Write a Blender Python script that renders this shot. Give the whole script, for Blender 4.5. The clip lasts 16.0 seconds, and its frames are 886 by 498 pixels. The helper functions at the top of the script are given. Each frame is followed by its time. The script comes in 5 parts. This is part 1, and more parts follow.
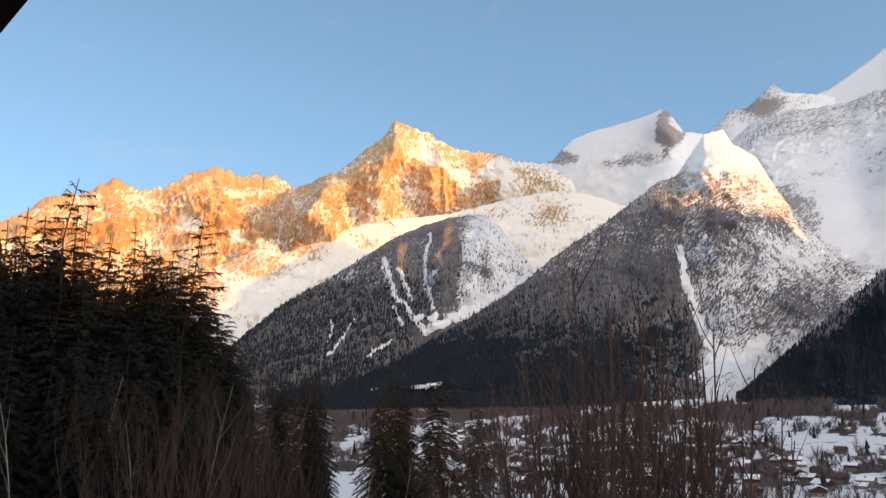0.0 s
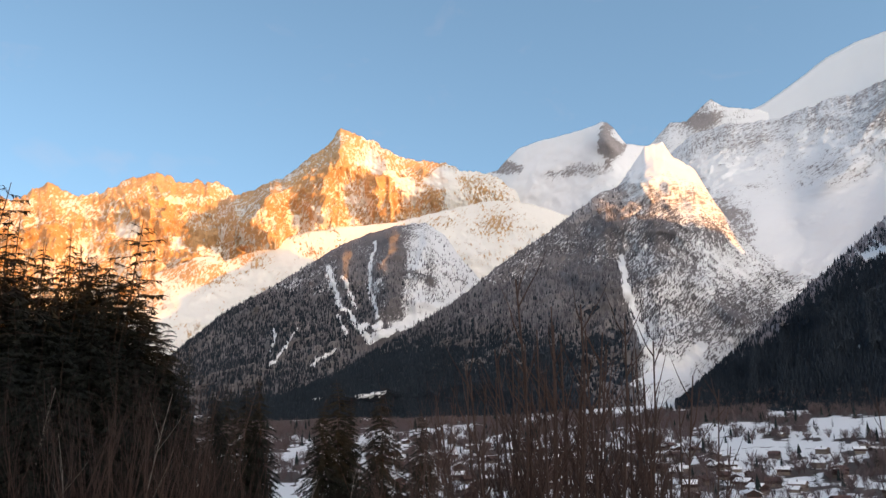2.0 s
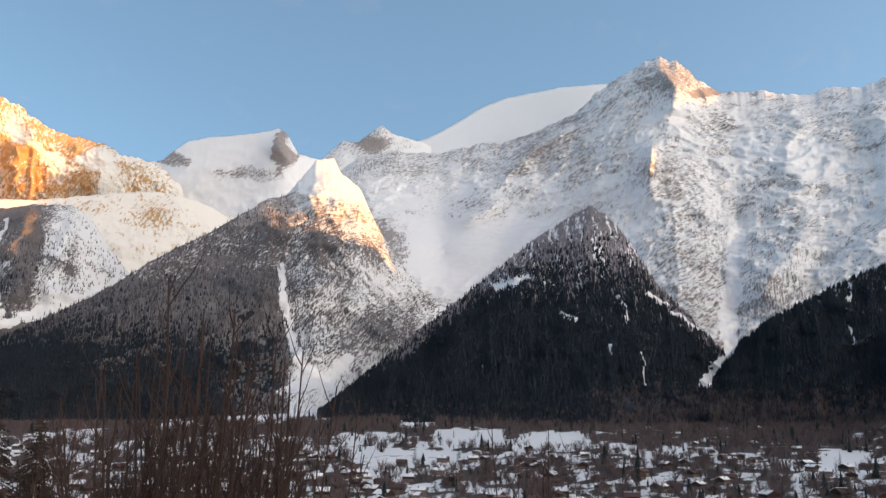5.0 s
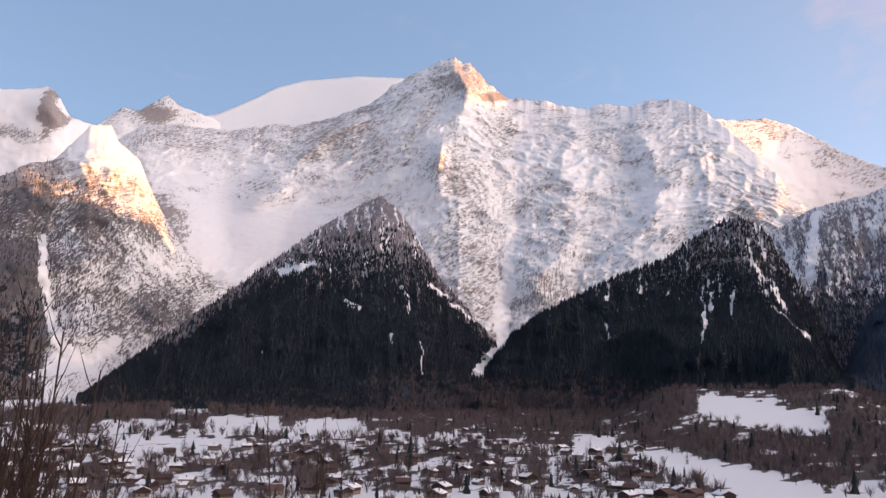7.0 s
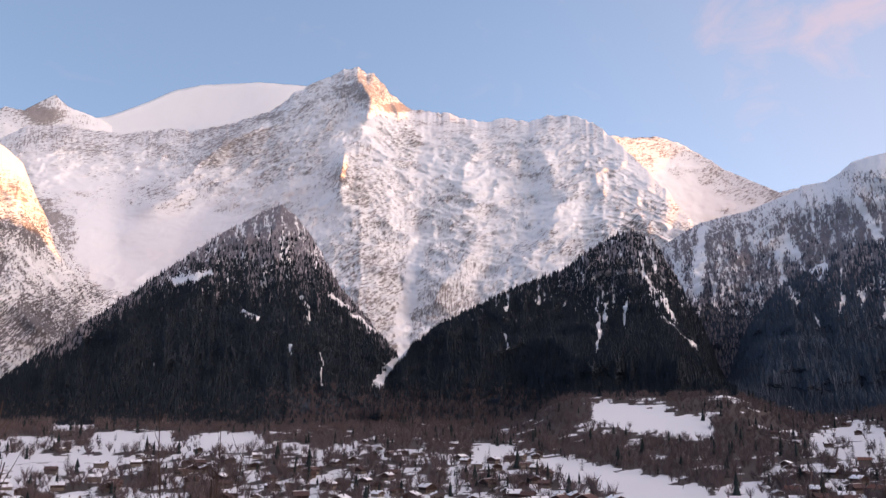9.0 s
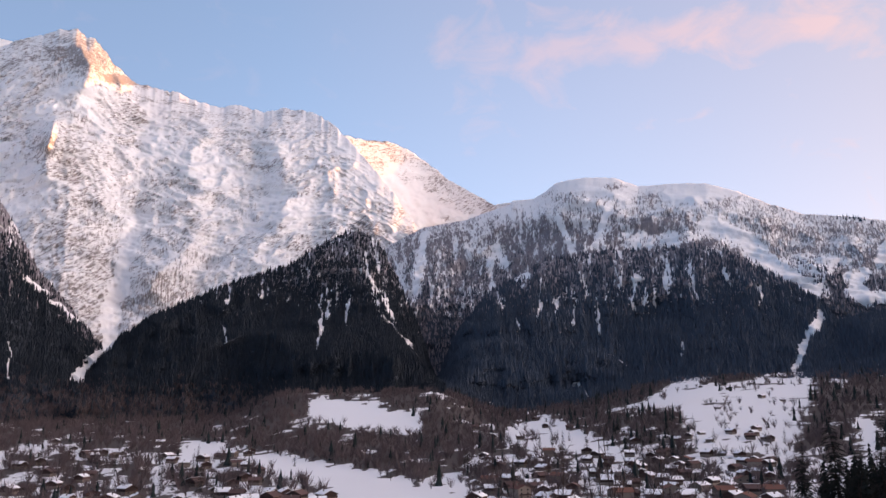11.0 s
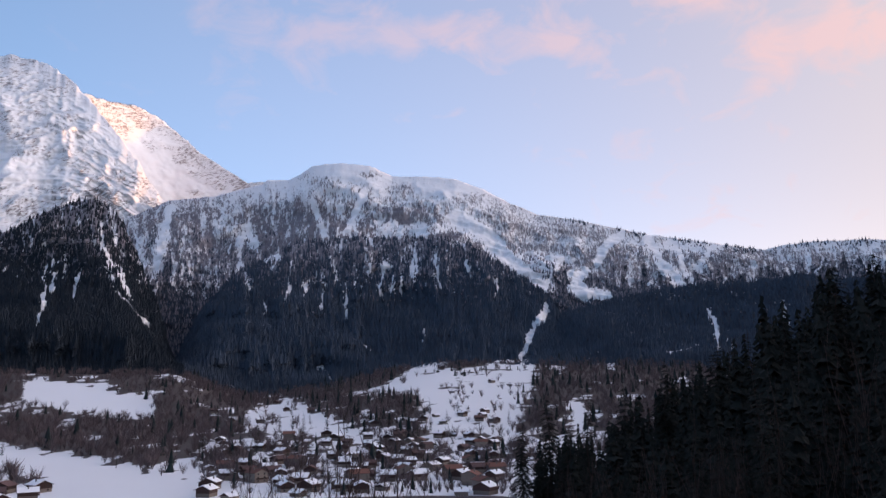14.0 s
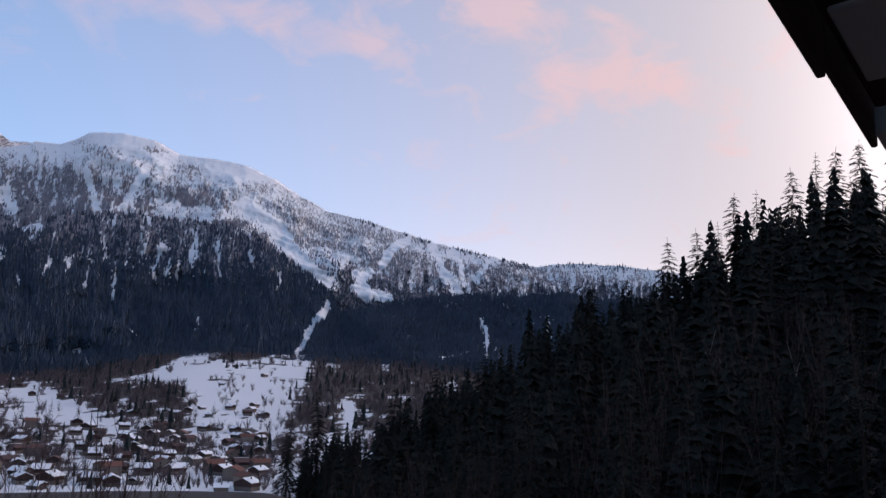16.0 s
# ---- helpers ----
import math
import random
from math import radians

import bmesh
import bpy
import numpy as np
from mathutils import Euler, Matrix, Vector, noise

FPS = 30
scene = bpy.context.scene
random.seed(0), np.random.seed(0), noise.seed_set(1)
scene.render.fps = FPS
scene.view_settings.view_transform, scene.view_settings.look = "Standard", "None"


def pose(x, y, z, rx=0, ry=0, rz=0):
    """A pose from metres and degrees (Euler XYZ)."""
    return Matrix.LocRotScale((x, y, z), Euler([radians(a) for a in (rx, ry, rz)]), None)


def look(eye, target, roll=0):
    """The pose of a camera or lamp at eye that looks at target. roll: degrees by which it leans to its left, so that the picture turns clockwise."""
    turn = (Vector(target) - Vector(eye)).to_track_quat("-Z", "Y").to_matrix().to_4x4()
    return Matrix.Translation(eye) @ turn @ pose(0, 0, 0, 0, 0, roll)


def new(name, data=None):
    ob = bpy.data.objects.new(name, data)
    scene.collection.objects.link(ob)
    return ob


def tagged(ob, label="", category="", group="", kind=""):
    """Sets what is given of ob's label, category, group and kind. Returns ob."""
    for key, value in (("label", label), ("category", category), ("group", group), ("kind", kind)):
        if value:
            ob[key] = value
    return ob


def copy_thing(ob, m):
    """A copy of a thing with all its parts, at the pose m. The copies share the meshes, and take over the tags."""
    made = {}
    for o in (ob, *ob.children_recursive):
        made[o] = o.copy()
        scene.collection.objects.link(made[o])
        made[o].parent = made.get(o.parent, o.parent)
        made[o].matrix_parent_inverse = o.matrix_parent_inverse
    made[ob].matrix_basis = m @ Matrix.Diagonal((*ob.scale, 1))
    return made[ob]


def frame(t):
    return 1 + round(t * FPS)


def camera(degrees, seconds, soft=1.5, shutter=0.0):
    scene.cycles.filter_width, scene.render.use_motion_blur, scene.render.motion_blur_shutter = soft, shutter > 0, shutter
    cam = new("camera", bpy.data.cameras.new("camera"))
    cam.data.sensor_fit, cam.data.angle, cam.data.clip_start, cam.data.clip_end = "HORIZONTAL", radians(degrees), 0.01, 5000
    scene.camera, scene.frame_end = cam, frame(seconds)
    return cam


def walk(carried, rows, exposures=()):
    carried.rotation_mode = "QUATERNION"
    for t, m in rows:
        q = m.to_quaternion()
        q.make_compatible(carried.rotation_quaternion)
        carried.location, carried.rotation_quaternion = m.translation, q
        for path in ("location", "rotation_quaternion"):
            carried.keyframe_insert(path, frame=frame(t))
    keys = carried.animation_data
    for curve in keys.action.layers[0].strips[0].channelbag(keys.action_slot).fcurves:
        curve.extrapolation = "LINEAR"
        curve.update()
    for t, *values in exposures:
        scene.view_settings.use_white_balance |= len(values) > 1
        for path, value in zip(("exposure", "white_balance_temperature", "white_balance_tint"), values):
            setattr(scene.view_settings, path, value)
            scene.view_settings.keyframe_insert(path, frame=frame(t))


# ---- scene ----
# The eye stays on a balcony on the valley's side; +y is azimuth 0, azimuths run clockwise.
EYE = 40.0
cam = camera(58.2, 16.0, soft=1.45)
TURNS = [  # seconds, azimuth, tilt, roll
    (0, -0.00, 11.10, -0.32),
    (0.5, 0.61, 11.31, -0.01),
    (1, 2.22, 11.29, -0.12),
    (1.5, 3.60, 11.43, -0.53),
    (2, 4.04, 11.68, -0.82),
    (2.5, 4.05, 11.61, -0.39),
    (3, 5.57, 11.56, 0.27),
    (3.5, 9.93, 11.76, 0.30),
    (4, 16.01, 12.07, 0.34),
    (4.5, 22.24, 12.33, 0.54),
    (5, 28.52, 12.16, 0.63),
    (5.2, 30.56, 11.95, 0.67),
    (7.3, 45.65, 11.60, 0.59),
    (7.5, 46.56, 11.70, 0.39),
    (8, 47.59, 11.74, -0.09),
    (8.5, 48.66, 11.80, -0.20),
    (9, 51.27, 12.25, -0.14),
    (9.5, 56.13, 12.45, -0.82),
    (10, 62.04, 12.48, -0.88),
    (12.3, 80.62, 10.87, -0.44),
    (12.5, 82.21, 10.83, -0.53),
    (13, 85.12, 10.93, -0.29),
    (13.5, 87.28, 10.78, -0.24),
    (14, 89.19, 10.56, -0.45),
    (14.5, 91.26, 10.75, 0.05),
    (15, 95.24, 10.95, 0.61),
    (15.5, 99.98, 10.85, 1.52),
    (16, 104.67, 10.67, 2.39),
]


def aim(az, tilt, roll):
    a, p = radians(az), radians(tilt)
    way = Vector((math.sin(a) * math.cos(p), math.cos(a) * math.cos(p), math.sin(p)))
    return look((0, 0, EYE), Vector((0, 0, EYE)) + way, roll)


walk(cam, [(t, aim(a, p, r)) for t, a, p, r in TURNS],
     exposures=[(0, 0.92, 6400, 5), (5.2, 0.92, 6520, 4), (7.3, 1.07, 6900, 21), (10.2, 1.08, 6850, 22), (12.3, 1.06, 6650, 22), (13.2, 1.0, 6350, 19), (16, 0.78, 5900, 17)])

# ---- light ----
SUN_AZ, SUN_EL = 130.0, 3.6


def node(nt, kind, **values):
    n = nt.nodes.new(kind)
    for k, v in values.items():
        if k in n.inputs:
            n.inputs[k].default_value = v
    return n


def ramp(nt, stops):
    n = nt.nodes.new("ShaderNodeValToRGB")
    e = n.color_ramp.elements
    while len(e) < len(stops):
        e.new(0.5)
    for el, (p, c) in zip(e, stops):
        el.position, el.color = p, (*c, 1)
    return n


def mix(nt, fac, a, b, blend="MIX"):
    n = nt.nodes.new("ShaderNodeMix")
    n.data_type, n.blend_type = "RGBA", blend
    for i, v in ((0, fac), (6, a), (7, b)):
        if hasattr(v, "is_output"):
            nt.links.new(v, n.inputs[i])
        else:
            n.inputs[i].default_value = v if i == 0 or len(v) == 4 else (*v, 1)
    return n.outputs[2]


def maths(nt, op, a, b=0.0, c=0.0, clamp=False):
    n = nt.nodes.new("ShaderNodeMath")
    n.operation, n.use_clamp = op, clamp
    for i, v in enumerate((a, b, c)):
        if hasattr(v, "is_output"):
            nt.links.new(v, n.inputs[i])
        else:
            n.inputs[i].default_value = v
    return n.outputs[0]


def build_world():
    w = bpy.data.worlds.new("evening_sky")
    scene.world = w
    w.use_nodes = True
    nt = w.node_tree
    nt.nodes.clear()
    sky = nt.nodes.new("ShaderNodeTexSky")
    sky.sky_type, sky.sun_disc = "NISHITA", False
    sky.sun_elevation, sky.sun_rotation = radians(SUN_EL + 9), radians(SUN_AZ)
    sky.air_density, sky.dust_density, sky.ozone_density = 1.0, 1.2, 2.0
    co = nt.nodes.new("ShaderNodeTexCoord")
    lift = nt.nodes.new("ShaderNodeVectorMath")
    lift.inputs[1].default_value = (0, 0, 0.28)
    nt.links.new(co.outputs["Generated"], lift.inputs[0])
    nt.links.new(lift.outputs[0], sky.inputs[0])
    # thin clouds, thicker towards the sunset
    m = nt.nodes.new("ShaderNodeMapping")
    m.inputs["Scale"].default_value = (1.0, 1.0, 1.7)
    nt.links.new(co.outputs["Generated"], m.inputs["Vector"])
    n1 = node(nt, "ShaderNodeTexNoise", Scale=13.0, Detail=9.0, Roughness=0.58, Distortion=0.5)
    nt.links.new(m.outputs[0], n1.inputs["Vector"])
    way = nt.nodes.new("ShaderNodeSeparateXYZ")
    nt.links.new(co.outputs["Generated"], way.inputs[0])
    az = maths(nt, "ARCTAN2", way.outputs[0], way.outputs[1])
    el = maths(nt, "ARCSINE", way.outputs[2])
    banks = 0.0
    for ba, be, ra, re, amount in CLOUD_BANKS:
        u = maths(nt, "DIVIDE", maths(nt, "SUBTRACT", az, radians(ba)), radians(ra))
        v = maths(nt, "DIVIDE", maths(nt, "SUBTRACT", el, radians(be)), radians(re))
        q = maths(nt, "ADD", maths(nt, "MULTIPLY", u, u), maths(nt, "MULTIPLY", v, v))
        banks = maths(nt, "ADD", maths(nt, "MULTIPLY", maths(nt, "EXPONENT", maths(nt, "MULTIPLY", q, -1.0)), amount), banks)
    dot = nt.nodes.new("ShaderNodeVectorMath")
    dot.operation = "DOT_PRODUCT"
    nt.links.new(co.outputs["Generated"], dot.inputs[0])
    a, e = radians(165), radians(15)
    dot.inputs[1].default_value = (math.sin(a) * math.cos(e), math.cos(a) * math.cos(e), math.sin(e))
    near = nt.nodes.new("ShaderNodeMapRange")
    near.inputs[1].default_value, near.inputs[2].default_value = -0.12, 0.88
    nt.links.new(dot.outputs["Value"], near.inputs[0])
    s = maths(nt, "ADD", n1.outputs[0], maths(nt, "MULTIPLY", banks, 0.25))
    puff = nt.nodes.new("ShaderNodeMapRange")
    puff.inputs[1].default_value, puff.inputs[2].default_value = 0.6, 0.84
    nt.links.new(s, puff.inputs[0])
    cover = maths(nt, "MULTIPLY", puff.outputs[0], maths(nt, "ADD", maths(nt, "MULTIPLY", near.outputs[0], 0.7), 0.1), clamp=True)
    veil = maths(nt, "POWER", near.outputs[0], 0.9)
    base = mix(nt, 1.0, sky.outputs[0], SKY_TINT, "MULTIPLY")
    base = mix(nt, maths(nt, "MULTIPLY", veil, 0.95), base, VEIL)
    base = mix(nt, maths(nt, "POWER", near.outputs[0], 4.4), base, HAZE)
    col = mix(nt, cover, base, CLOUD)
    # bright sky patch added mostly out of view to lift the shaded snow
    glow = nt.nodes.new("ShaderNodeMapRange")
    glow.inputs[1].default_value, glow.inputs[2].default_value = 0.5, 1.0
    nt.links.new(dot.outputs["Value"], glow.inputs[0])
    col = mix(nt, maths(nt, "POWER", glow.outputs[0], 9.5), col, FILL_GLOW)
    bg = nt.nodes.new("ShaderNodeBackground")
    bg.inputs[1].default_value = SKY_STRENGTH
    nt.links.new(col, bg.inputs[0])
    out = nt.nodes.new("ShaderNodeOutputWorld")
    nt.links.new(bg.outputs[0], out.inputs[0])


SKY_STRENGTH = 0.13
# azimuth, elevation, half width, half height and thickness of the pink evening clouds
CLOUD_BANKS = [(76, 25.5, 7, 2.6, 0.8), (88, 25.8, 9, 1.8, 0.9), (99, 24.6, 2.6, 1.4, 1.0), (109, 26.5, 4, 2.4, 1.1), (112.5, 21.6, 2.2, 2.2, 1.0), (118.5, 22.8, 4.5, 2.2, 1.2), (110, 13.5, 5, 1.5, 0.7), (125, 19.0, 1.5, 3.4, 0.8), (105, 31, 18, 4, 0.9), (129, 26, 5, 3, 0.6), (103, 17, 6, 1.6, 0.55), (-20, 17.0, 4, 1.0, 1.0), (22, 29, 7, 1.0, 0.7)]
SKY_TINT = (1.75, 1.66, 1.5)
VEIL = (1.66, 1.62, 2.02)
CLOUD = (4.0, 2.65, 2.35)
HAZE = (3.9, 3.3, 2.8)
FILL_GLOW = (34.5, 31.2, 30.5)
build_world()

sun = new("sun", bpy.data.lights.new("sun", "SUN"))
sun.data.energy, sun.data.angle, sun.data.color = 3.8, radians(0.5), (1.0, 0.41, 0.07)
_a, _e = radians(SUN_AZ), radians(SUN_EL)
sun.matrix_world = look((4000 * math.sin(_a), 4000 * math.cos(_a), 600), (4000 * math.sin(_a) - math.sin(_a) * math.cos(_e), 4000 * math.cos(_a) - math.cos(_a) * math.cos(_e), 600 - math.sin(_e)))


# ---- noise ----
def cell(i, j, k, seed):
    h = (i * 374761393 + j * 668265263 + k * 1274126177 + seed * 974711) & 0xFFFFFFFF
    h = ((h ^ (h >> 13)) * 1274126177) & 0xFFFFFFFF
    h = ((h ^ (h >> 15)) * 2246822519) & 0xFFFFFFFF
    return ((h ^ (h >> 16)) & 0xFFFF) / 65535.0


def grain(x, y, z=0.0, seed=0):
    """Smooth value noise, 0 to 1, on arrays."""
    x, y, z = np.broadcast_arrays(np.asarray(x, float), np.asarray(y, float), np.asarray(z, float))
    i, j, k = (np.floor(v).astype(np.int64) for v in (x, y, z))
    u, v, w = (f * f * f * (f * (f * 6 - 15) + 10) for f in (x - i, y - j, z - k))
    r = 0
    for a in (0, 1):
        for b in (0, 1):
            for c in (0, 1):
                r = r + cell(i + a, j + b, k + c, seed) * (u if a else 1 - u) * (v if b else 1 - v) * (w if c else 1 - w)
    return r


def fbm(x, y, z=0.0, octaves=5, seed=0, gain=0.5):
    s, amp, tot = 0, 1.0, 0
    for o in range(octaves):
        s = s + amp * grain(x * 2 ** o, y * 2 ** o, np.asarray(z) * 2 ** o, seed + o)
        tot, amp = tot + amp, amp * gain
    return s / tot


def ridged(x, y, z=0.0, octaves=5, seed=0, gain=0.5):
    s, amp, tot = 0, 1.0, 0
    for o in range(octaves):
        n = 1 - np.abs(2 * grain(x * 2 ** o, y * 2 ** o, np.asarray(z) * 2 ** o, seed + o) - 1)
        s, tot, amp = s + amp * n * n, tot + amp, amp * gain
    return s / tot


def craggy(x, y, z, octaves=6, seed=0):
    """Sharp ridges whose detail gathers on the high parts."""
    s, amp, w, tot = 0, 1.0, 1.0, 0
    for o in range(octaves):
        n = 1 - np.abs(2 * grain(x * 2.03 ** o, y * 2.03 ** o, z * 2.03 ** o, seed + o) - 1)
        n = n * n * w
        s, tot = s + amp * n, tot + amp
        w, amp = np.clip(n * 1.9, 0.15, 1), amp * 0.56
    return s / tot


def step(a, b, x):
    t = np.clip((np.asarray(x, float) - a) / (b - a), 0, 1)
    return t * t * (3 - 2 * t)


def along(points, az):
    p = np.array(points, float)
    return np.interp(az, p[:, 0], p[:, 1])


def line_gap(az, el, line):
    """Degrees from a direction to a bent line of directions."""
    best = np.full(np.shape(az), 99.0)
    for (a0, e0), (a1, e1) in zip(line, line[1:]):
        dx, dy = a1 - a0, e1 - e0
        t = np.clip(((az - a0) * dx + (el - e0) * dy) / (dx * dx + dy * dy), 0, 1)
        best = np.minimum(best, np.hypot(az - a0 - t * dx, el - e0 - t * dy))
    return best


# ---- materials ----
def material(name, rough=0.8, spec=0.3):
    m = bpy.data.materials.new(name)
    m.use_nodes = True
    nt = m.node_tree
    b = nt.nodes["Principled BSDF"]
    b.inputs["Roughness"].default_value, b.inputs["Specular IOR Level"].default_value = rough, spec
    return m, nt, b


def place(nt, scale=(1, 1, 1)):
    c = nt.nodes.new("ShaderNodeTexCoord")
    m = nt.nodes.new("ShaderNodeMapping")
    m.inputs["Scale"].default_value = scale
    nt.links.new(c.outputs["Object"], m.inputs["Vector"])
    return m.outputs[0]


def noise_of(nt, vec, scale, detail=5.0, rough=0.55):
    n = node(nt, "ShaderNodeTexNoise", Scale=scale, Detail=detail, Roughness=rough)
    nt.links.new(vec, n.inputs["Vector"])
    return n.outputs[0]


def bump(nt, b, height, strength=0.4, distance=1.0):
    n = nt.nodes.new("ShaderNodeBump")
    n.inputs["Strength"].default_value, n.inputs["Distance"].default_value = strength, distance
    nt.links.new(height, n.inputs["Height"])
    nt.links.new(n.outputs[0], b.inputs["Normal"])


def snow_rock(name, dark, light, snow=(0.82, 0.815, 0.82), spread=2.0, grit=0.03, relief=6.0, dip=24.0, stretch=3.2, fall=0.3, lean=90.0, smear=0.055):
    """Rock showing through snow: the mesh's bare attribute sets how much, its face attribute lies along the slope in metres.
    dip: the rise of the beds, in degrees; fall: the share of stripes down the slope instead."""
    m, nt, b = material(name, 0.75, 0.2)
    face = nt.nodes.new("ShaderNodeAttribute")
    face.attribute_name = "face"

    def drawn(angle, across, scale, detail=8.0, rough=0.66):
        turn = nt.nodes.new("ShaderNodeMapping")
        turn.inputs["Rotation"].default_value = (0, 0, radians(-angle))
        nt.links.new(face.outputs["Vector"], turn.inputs["Vector"])
        pull = nt.nodes.new("ShaderNodeMapping")
        pull.inputs["Scale"].default_value = (1, across, 1)
        nt.links.new(turn.outputs[0], pull.inputs["Vector"])
        n = node(nt, "ShaderNodeTexNoise", Scale=scale, Detail=detail, Roughness=rough, Distortion=0.25)
        nt.links.new(pull.outputs[0], n.inputs["Vector"])
        return n.outputs[0]

    wide = noise_of(nt, place(nt), 0.006, 4.0)
    region = noise_of(nt, face.outputs["Vector"], 0.0032, 3.0)
    share = maths(nt, "ADD", maths(nt, "MULTIPLY", maths(nt, "SUBTRACT", region, 0.5), 3.0), fall, clamp=True)
    beds, stripes = drawn(dip, stretch, grit), drawn(lean, stretch * 1.15, grit * 0.8)
    fine = maths(nt, "ADD", maths(nt, "MULTIPLY", stripes, share), maths(nt, "MULTIPLY", beds, maths(nt, "SUBTRACT", 1.0, share)))
    at = nt.nodes.new("ShaderNodeAttribute")
    at.attribute_name = "bare"
    s = maths(nt, "ADD", at.outputs["Fac"], maths(nt, "MULTIPLY", maths(nt, "SUBTRACT", fine, 0.5), spread))
    # thin ledges of bare rock along the beds
    vein = maths(nt, "ABSOLUTE", maths(nt, "SUBTRACT", drawn(dip + 9, stretch * 1.3, grit * 0.35, 6.0, 0.6), 0.5))
    vein = maths(nt, "SUBTRACT", 1.0, maths(nt, "MULTIPLY", vein, 16.0), clamp=True)
    s = maths(nt, "ADD", s, maths(nt, "MULTIPLY", vein, maths(nt, "MULTIPLY", at.outputs["Fac"], 0.5, clamp=True)))
    edge = nt.nodes.new("ShaderNodeMapRange")
    edge.inputs[1].default_value, edge.inputs[2].default_value = 0.5 - smear, 0.5 + smear
    nt.links.new(s, edge.inputs[0])
    tone = ramp(nt, [(0.3, dark), (0.7, light)])
    nt.links.new(maths(nt, "ADD", maths(nt, "MULTIPLY", wide, 0.5), maths(nt, "MULTIPLY", drawn(lean, 2.0, grit * 1.4, 6.0), 0.5)), tone.inputs[0])
    snowy = mix(nt, wide, tuple(c * 0.93 for c in snow), snow)
    nt.links.new(mix(nt, edge.outputs[0], snowy, tone.outputs[0]), b.inputs["Base Color"])
    crack = drawn(lean, 1.8, grit * 4.0, 6.0, 0.7)
    rough = maths(nt, "ADD", maths(nt, "MULTIPLY", edge.outputs[0], 0.75), 0.25)
    bump(nt, b, maths(nt, "MULTIPLY", maths(nt, "ADD", fine, maths(nt, "MULTIPLY", crack, 0.3)), rough), 0.7, relief)
    return m


def coat(ob, bare, face):
    """Stores how bare each vertex is, and where it lies along the slope."""
    ob.data.attributes.new("bare", "FLOAT", "POINT").data.foreach_set("value", bare.astype(np.float32).ravel())
    ob.data.attributes.new("face", "FLOAT_VECTOR", "POINT").data.foreach_set("vector", face.astype(np.float32).ravel())


def speckle(name, a, c, scale, rough=0.85, per="island", strength=0.3, spec=0.2, single=0.6):
    """A colour that varies from piece to piece and by a fine grain."""
    m, nt, b = material(name, rough, spec)
    if per == "island":
        g = nt.nodes.new("ShaderNodeNewGeometry")
        rnd = g.outputs["Random Per Island"]
    else:
        g = nt.nodes.new("ShaderNodeObjectInfo")
        rnd = g.outputs["Random"]
    n = noise_of(nt, place(nt), scale, 4.0)
    f = maths(nt, "ADD", maths(nt, "MULTIPLY", rnd, single), maths(nt, "MULTIPLY", n, 1.0 - single))
    nt.links.new(mix(nt, f, a, c), b.inputs["Base Color"])
    if strength:
        bump(nt, b, n, strength, 0.02)
    return m


# part of the low sun's warmth is painted into this rock and snow
GRANITE = snow_rock("sun_tinted_granite_and_snow", (0.36, 0.215, 0.10), (0.74, 0.47, 0.24), snow=(0.82, 0.78, 0.72), grit=0.045, relief=12.0, dip=48, stretch=2.2, fall=0.45, lean=105, spread=2.5)
SLATE = snow_rock("slate_and_snow", (0.10, 0.092, 0.097), (0.22, 0.2, 0.2), grit=0.075, dip=40, stretch=3.2, fall=0.5, lean=96, spread=1.7, smear=0.06)
DUSTED = snow_rock("snow_dusted_rock", (0.2, 0.178, 0.178), (0.42, 0.375, 0.36), grit=0.052, spread=1.9, smear=0.1, stretch=2.9)
LILAC = snow_rock("snowy_larch_slope", (0.14, 0.126, 0.14), (0.3, 0.275, 0.292), grit=0.07, dip=80, fall=0.8, lean=95, stretch=3.0, smear=0.1)
# distance haze is painted into the blue of this wood floor
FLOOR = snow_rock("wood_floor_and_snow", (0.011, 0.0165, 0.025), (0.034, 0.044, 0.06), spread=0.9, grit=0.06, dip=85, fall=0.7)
# blue of the far needles stands for haze in the air
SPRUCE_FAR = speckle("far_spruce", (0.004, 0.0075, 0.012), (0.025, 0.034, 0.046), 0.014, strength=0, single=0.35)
# the same spruce, painted lighter and bluer for thicker haze
SPRUCE_HAZED = speckle("far_hazed_spruce", (0.015, 0.023, 0.036), (0.07, 0.094, 0.13), 0.014, strength=0, single=0.35)
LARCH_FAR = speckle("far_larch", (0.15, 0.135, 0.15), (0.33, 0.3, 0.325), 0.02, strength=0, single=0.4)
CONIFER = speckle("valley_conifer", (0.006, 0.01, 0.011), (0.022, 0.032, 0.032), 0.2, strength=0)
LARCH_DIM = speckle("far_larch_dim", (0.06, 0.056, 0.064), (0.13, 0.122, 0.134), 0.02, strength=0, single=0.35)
BARE_FAR = speckle("far_bare_wood", (0.055, 0.042, 0.044), (0.165, 0.126, 0.126), 0.03, strength=0, single=0.4)
NEEDLES = speckle("spruce_needles", (0.0095, 0.011, 0.010), (0.033, 0.035, 0.03), 1.5, strength=0, spec=0.05)
BARK = speckle("dark_bark", (0.02, 0.015, 0.012), (0.06, 0.045, 0.036), 14.0)
TWIG = speckle("reddish_twig", (0.028, 0.0195, 0.017), (0.12, 0.076, 0.063), 9.0)
BIRCH = speckle("pale_birch_bark", (0.12, 0.105, 0.09), (0.36, 0.33, 0.3), 5.0)


